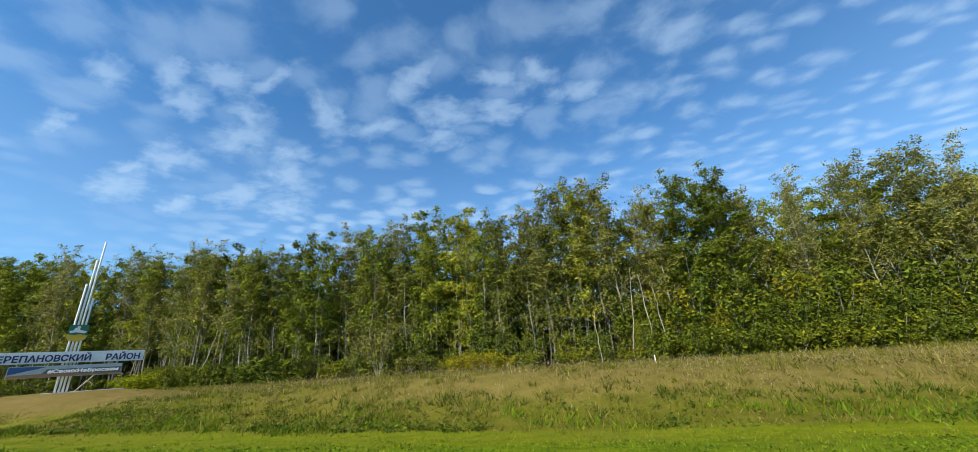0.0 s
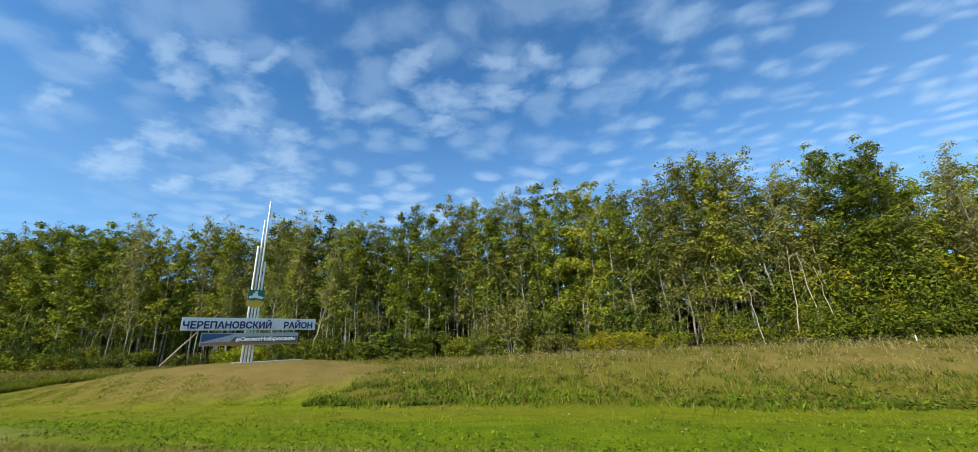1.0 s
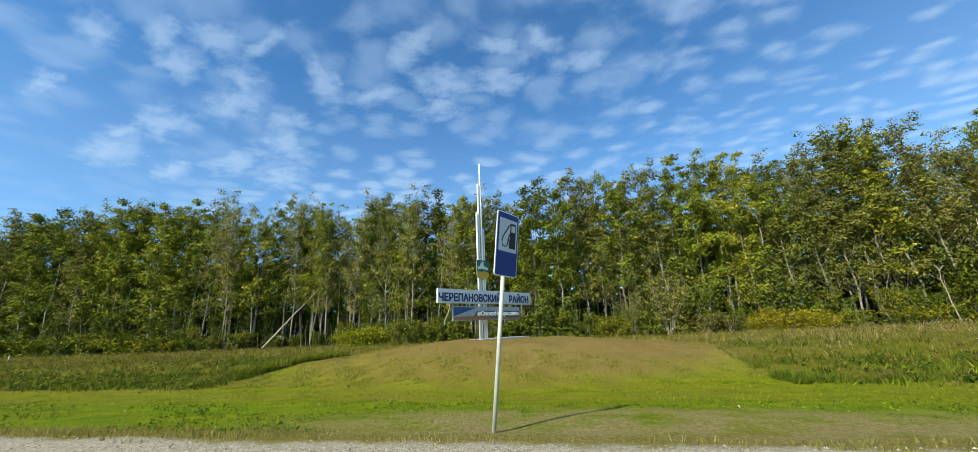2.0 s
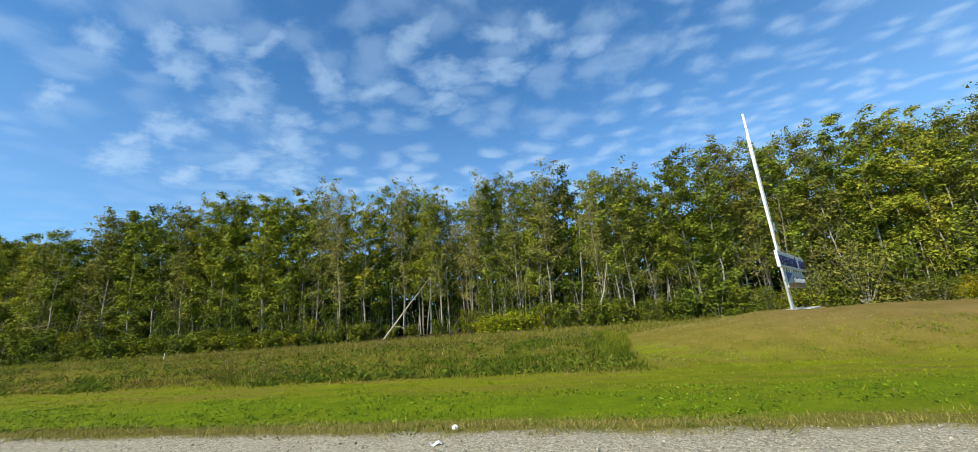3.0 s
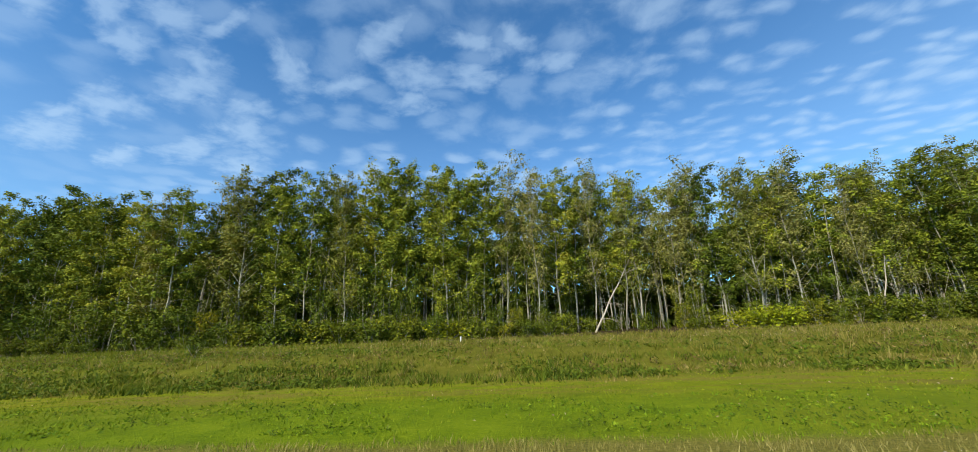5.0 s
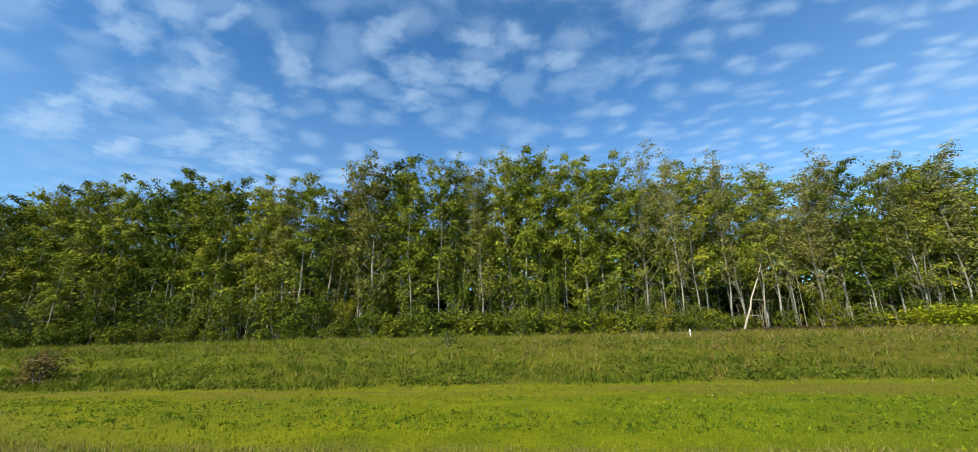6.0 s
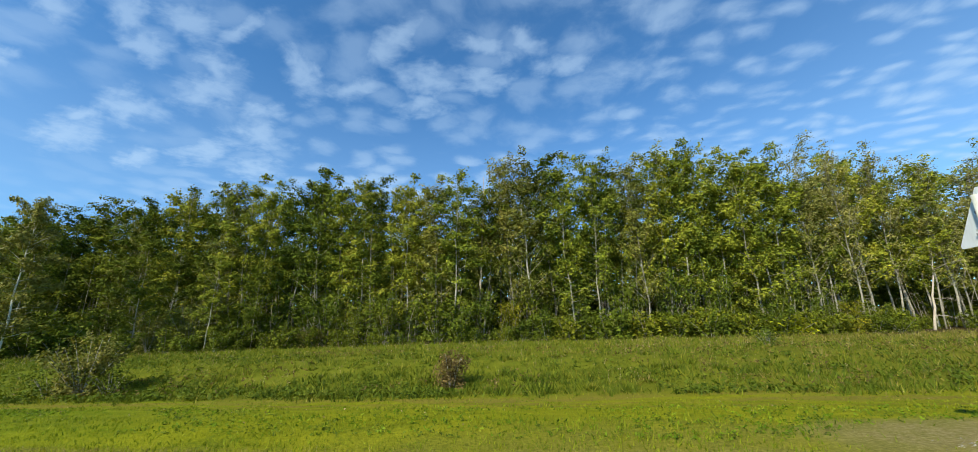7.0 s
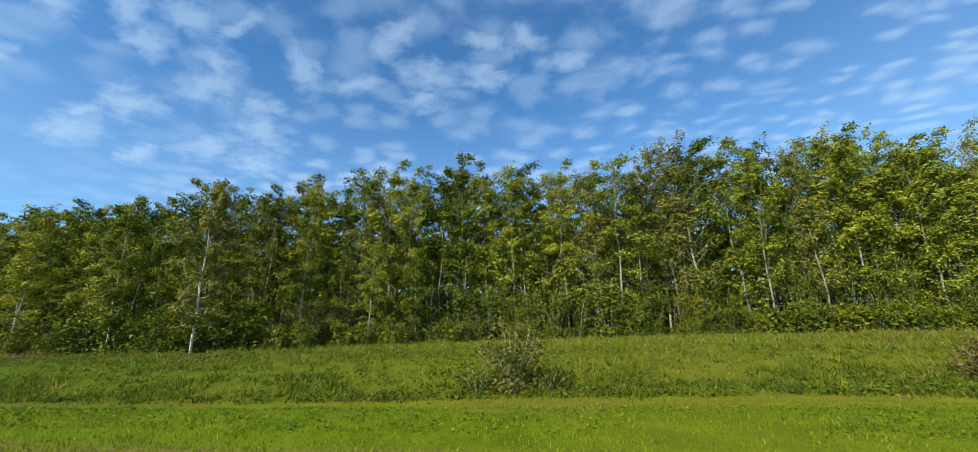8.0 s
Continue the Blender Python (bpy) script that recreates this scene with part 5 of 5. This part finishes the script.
def board(name, w, h, low, cx, mat, deep=0.16, front=-0.64):
    bm = bmesh.new()
    box(bm, (w, deep, h), (cx, front + deep / 2, low + h / 2), 0.015)
    return part(name, bm, mat, mon)


def lettering(name, text, high, width, cx, cz, mat, parent, front, bold=0.0):
    c = bpy.data.curves.new(name, "FONT")
    c.body, c.size, c.extrude, c.bevel_depth, c.bevel_resolution, c.align_x, c.align_y = text, high * 1.38, 0.012, bold, 0, "CENTER", "CENTER"
    c.resolution_u = 3
    probe = new(name, c)
    me = bpy.data.meshes.new_from_object(probe.evaluated_get(bpy.context.evaluated_depsgraph_get()))
    bpy.data.objects.remove(probe)
    co = np.empty(len(me.vertices) * 3)
    me.vertices.foreach_get("co", co)
    co = co.reshape(-1, 3)
    lo, hi = co.min(0), co.max(0)
    k = width / (hi[0] - lo[0])
    kz = high / (hi[1] - lo[1])
    out = np.stack([cx + (co[:, 0] - (lo[0] + hi[0]) / 2) * k, front - np.clip(co[:, 2], -0.012, 0.012), cz + (co[:, 1] - (lo[1] + hi[1]) / 2) * kz], -1)
    me.vertices.foreach_set("co", out.ravel())
    me.materials.clear()
    me.materials.append(mat)
    me.update()
    ob = new(name, me)
    ob.parent = parent
    return ob


top_board = board("name_board", 10.15, 1.0, 2.66, 0.15, SIGN_WHITE)
tagged(top_board, "white name board with dark blue letters")
lettering("lettering", "ЧЕРЕПАНОВСКИЙ", 0.76, 6.25, -1.72, 3.17, LETTER, top_board, -0.655, 0.034)
lettering("lettering", "РАЙОН", 0.76, 2.5, 3.68, 3.17, LETTER, top_board, -0.655, 0.034)
low_board = board("banner_board", 7.3, 1.0, 1.45, 0.1, BANNER, 0.10, -0.60)
tagged(low_board, "weathered grey banner with blue and orange")
part("blue_corner", outline([(-3.5, 1.75), (-1.3, 2.35), (-2.3, 2.40), (-3.5, 2.40)], 0.006, -0.608), BANNER_BLUE, low_board)
part("orange_foot", outline([(-3.5, 1.48), (3.7, 1.48), (3.7, 1.62), (0.8, 1.66), (-1.0, 1.78), (-3.5, 1.70)], 0.006, -0.608), ORANGE, low_board)
part("dark_band", outline([(-1.6, 1.66), (3.7, 1.63), (3.7, 2.14), (-1.2, 2.14)], 0.006, -0.606), BAND, low_board)
lettering("lettering", "#СвоихНеБросаем", 0.42, 4.7, 1.2, 1.90, PAPER, low_board, -0.62, 0.026)
for k in range(8):
    bm = bmesh.new()
    tube(bm, [Vector((-3.1 + k * 0.92, -0.55, 2.40)), Vector((-3.1 + k * 0.92, -0.55, 2.70))], [0.025, 0.025], 6)
    part("hanger", bm, WHITE, mon)
for px in (-4.0, -1.2, 1.2, 4.0):
    bm = bmesh.new()
    box(bm, (0.06, 0.05, 0.96), (px, -0.45, 3.16))
    part("back_rib", bm, BACK, mon)
bm = bmesh.new()
box(bm, (1.0, 0.50, 0.10), (0, -0.23, 3.05), 0.01)
part("bracket", bm, BACK, mon)
bm = bmesh.new()
box(bm, (1.0, 0.50, 0.10), (0, -0.23, 2.0), 0.01)
part("bracket", bm, BACK, mon)
emblem = part("emblem", outline([(-0.66, 4.95), (-0.55, 4.72), (-0.2, 4.66), (0.0, 4.55), (0.2, 4.66), (0.55, 4.72), (0.68, 4.95), (0.68, 6.15), (-0.66, 6.15)], 0.05, -0.15), BACK, mon, "yellow and green district emblem with white shapes")
part("yellow_field", outline([(-0.65, 4.96), (-0.54, 4.73), (-0.2, 4.67), (0.0, 4.56), (0.2, 4.67), (0.54, 4.73), (0.67, 4.96), (0.67, 6.14), (-0.65, 6.14)], 0.004, -0.155), YELLOW, emblem)
part("green_field", outline([(-0.66, 5.28), (-0.2, 5.2), (0.2, 5.3), (0.68, 5.16), (0.68, 6.15), (-0.66, 6.15)], 0.008, -0.164), GREEN, emblem)
part("white_shape", outline([(-0.52, 5.38), (-0.1, 5.46), (0.52, 5.36), (0.60, 5.56), (0.14, 5.68), (0.06, 5.92), (-0.24, 5.88), (-0.30, 5.64), (-0.58, 5.6)], 0.008, -0.173), SIGN_WHITE, emblem)
part("white_shape", outline([(-0.1, 5.88), (0.12, 5.9), (0.1, 6.05), (-0.12, 6.04)], 0.008, -0.173), SIGN_WHITE, emblem)
tagged(mon, "white pipe monument with a district name board and banner", "monument")

pad = new("concrete_pad")
pad.matrix_basis = Matrix.Translation(on_ground(-45.6, 30.5)) @ Matrix.Rotation(math.atan2(BX.y, BX.x), 4, "Z")
bm = bmesh.new()
box(bm, (5.5, 1.6, 0.3), (0, 0, -0.06), 0.03)
part("slab", bm, CONCRETE, pad)
tagged(pad, "pale concrete pad under the monument", "concrete pad")


# ---- small things ----
noise.seed_set(5)

def stake(x, y, high, lean):
    s = new("marker_stake")
    s.matrix_basis = Matrix.Translation(on_ground(x, y)) @ Matrix.Rotation(radians(lean), 4, "Y")
    bm = bmesh.new()
    box(bm, (0.08, 0.08, high), (0, 0, high / 2 - 0.1), 0.02)
    part("stake", bm, PAPER, s)
    tagged(s, "short white painted marker stake in tall grass", "marker stake")


stake(-109.5, 37.6, 0.9, 3)
stake(7.45, 36.4, 0.9, -2)
scrap = new("paper_scrap")
scrap.location = on_ground(-62.98, 5.58, 0.02)
bm = bmesh.new()
bmesh.ops.create_icosphere(bm, subdivisions=2, radius=0.042)
for v in bm.verts:
    v.co *= 0.55 + 0.8 * noise.random()
    v.co.z *= 0.8
part("crumple", bm, PAPER, scrap)
scrap.location.z += 0.04
tagged(scrap, "crumpled white paper on the gravel edge", "litter")
card = new("card_scrap")
card.matrix_basis = Matrix.Translation(on_ground(-63.03, 4.93, 0.03)) @ Matrix.Rotation(0.4, 4, "Z") @ Matrix.Rotation(0.2, 4, "X")
bm = bmesh.new()
bmesh.ops.create_grid(bm, x_segments=4, y_segments=3, size=0.5)
for v in bm.verts:
    v.co = Vector((v.co.x * 0.15, v.co.y * 0.06, 0.02 * math.sin(v.co.x * 7) + 0.012 * math.cos(v.co.y * 9)))
bmesh.ops.solidify(bm, geom=bm.faces[:], thickness=0.003)
part("sheet", bm, PAPER, card)
tagged(card, "flat bent white card lying on the gravel", "litter")
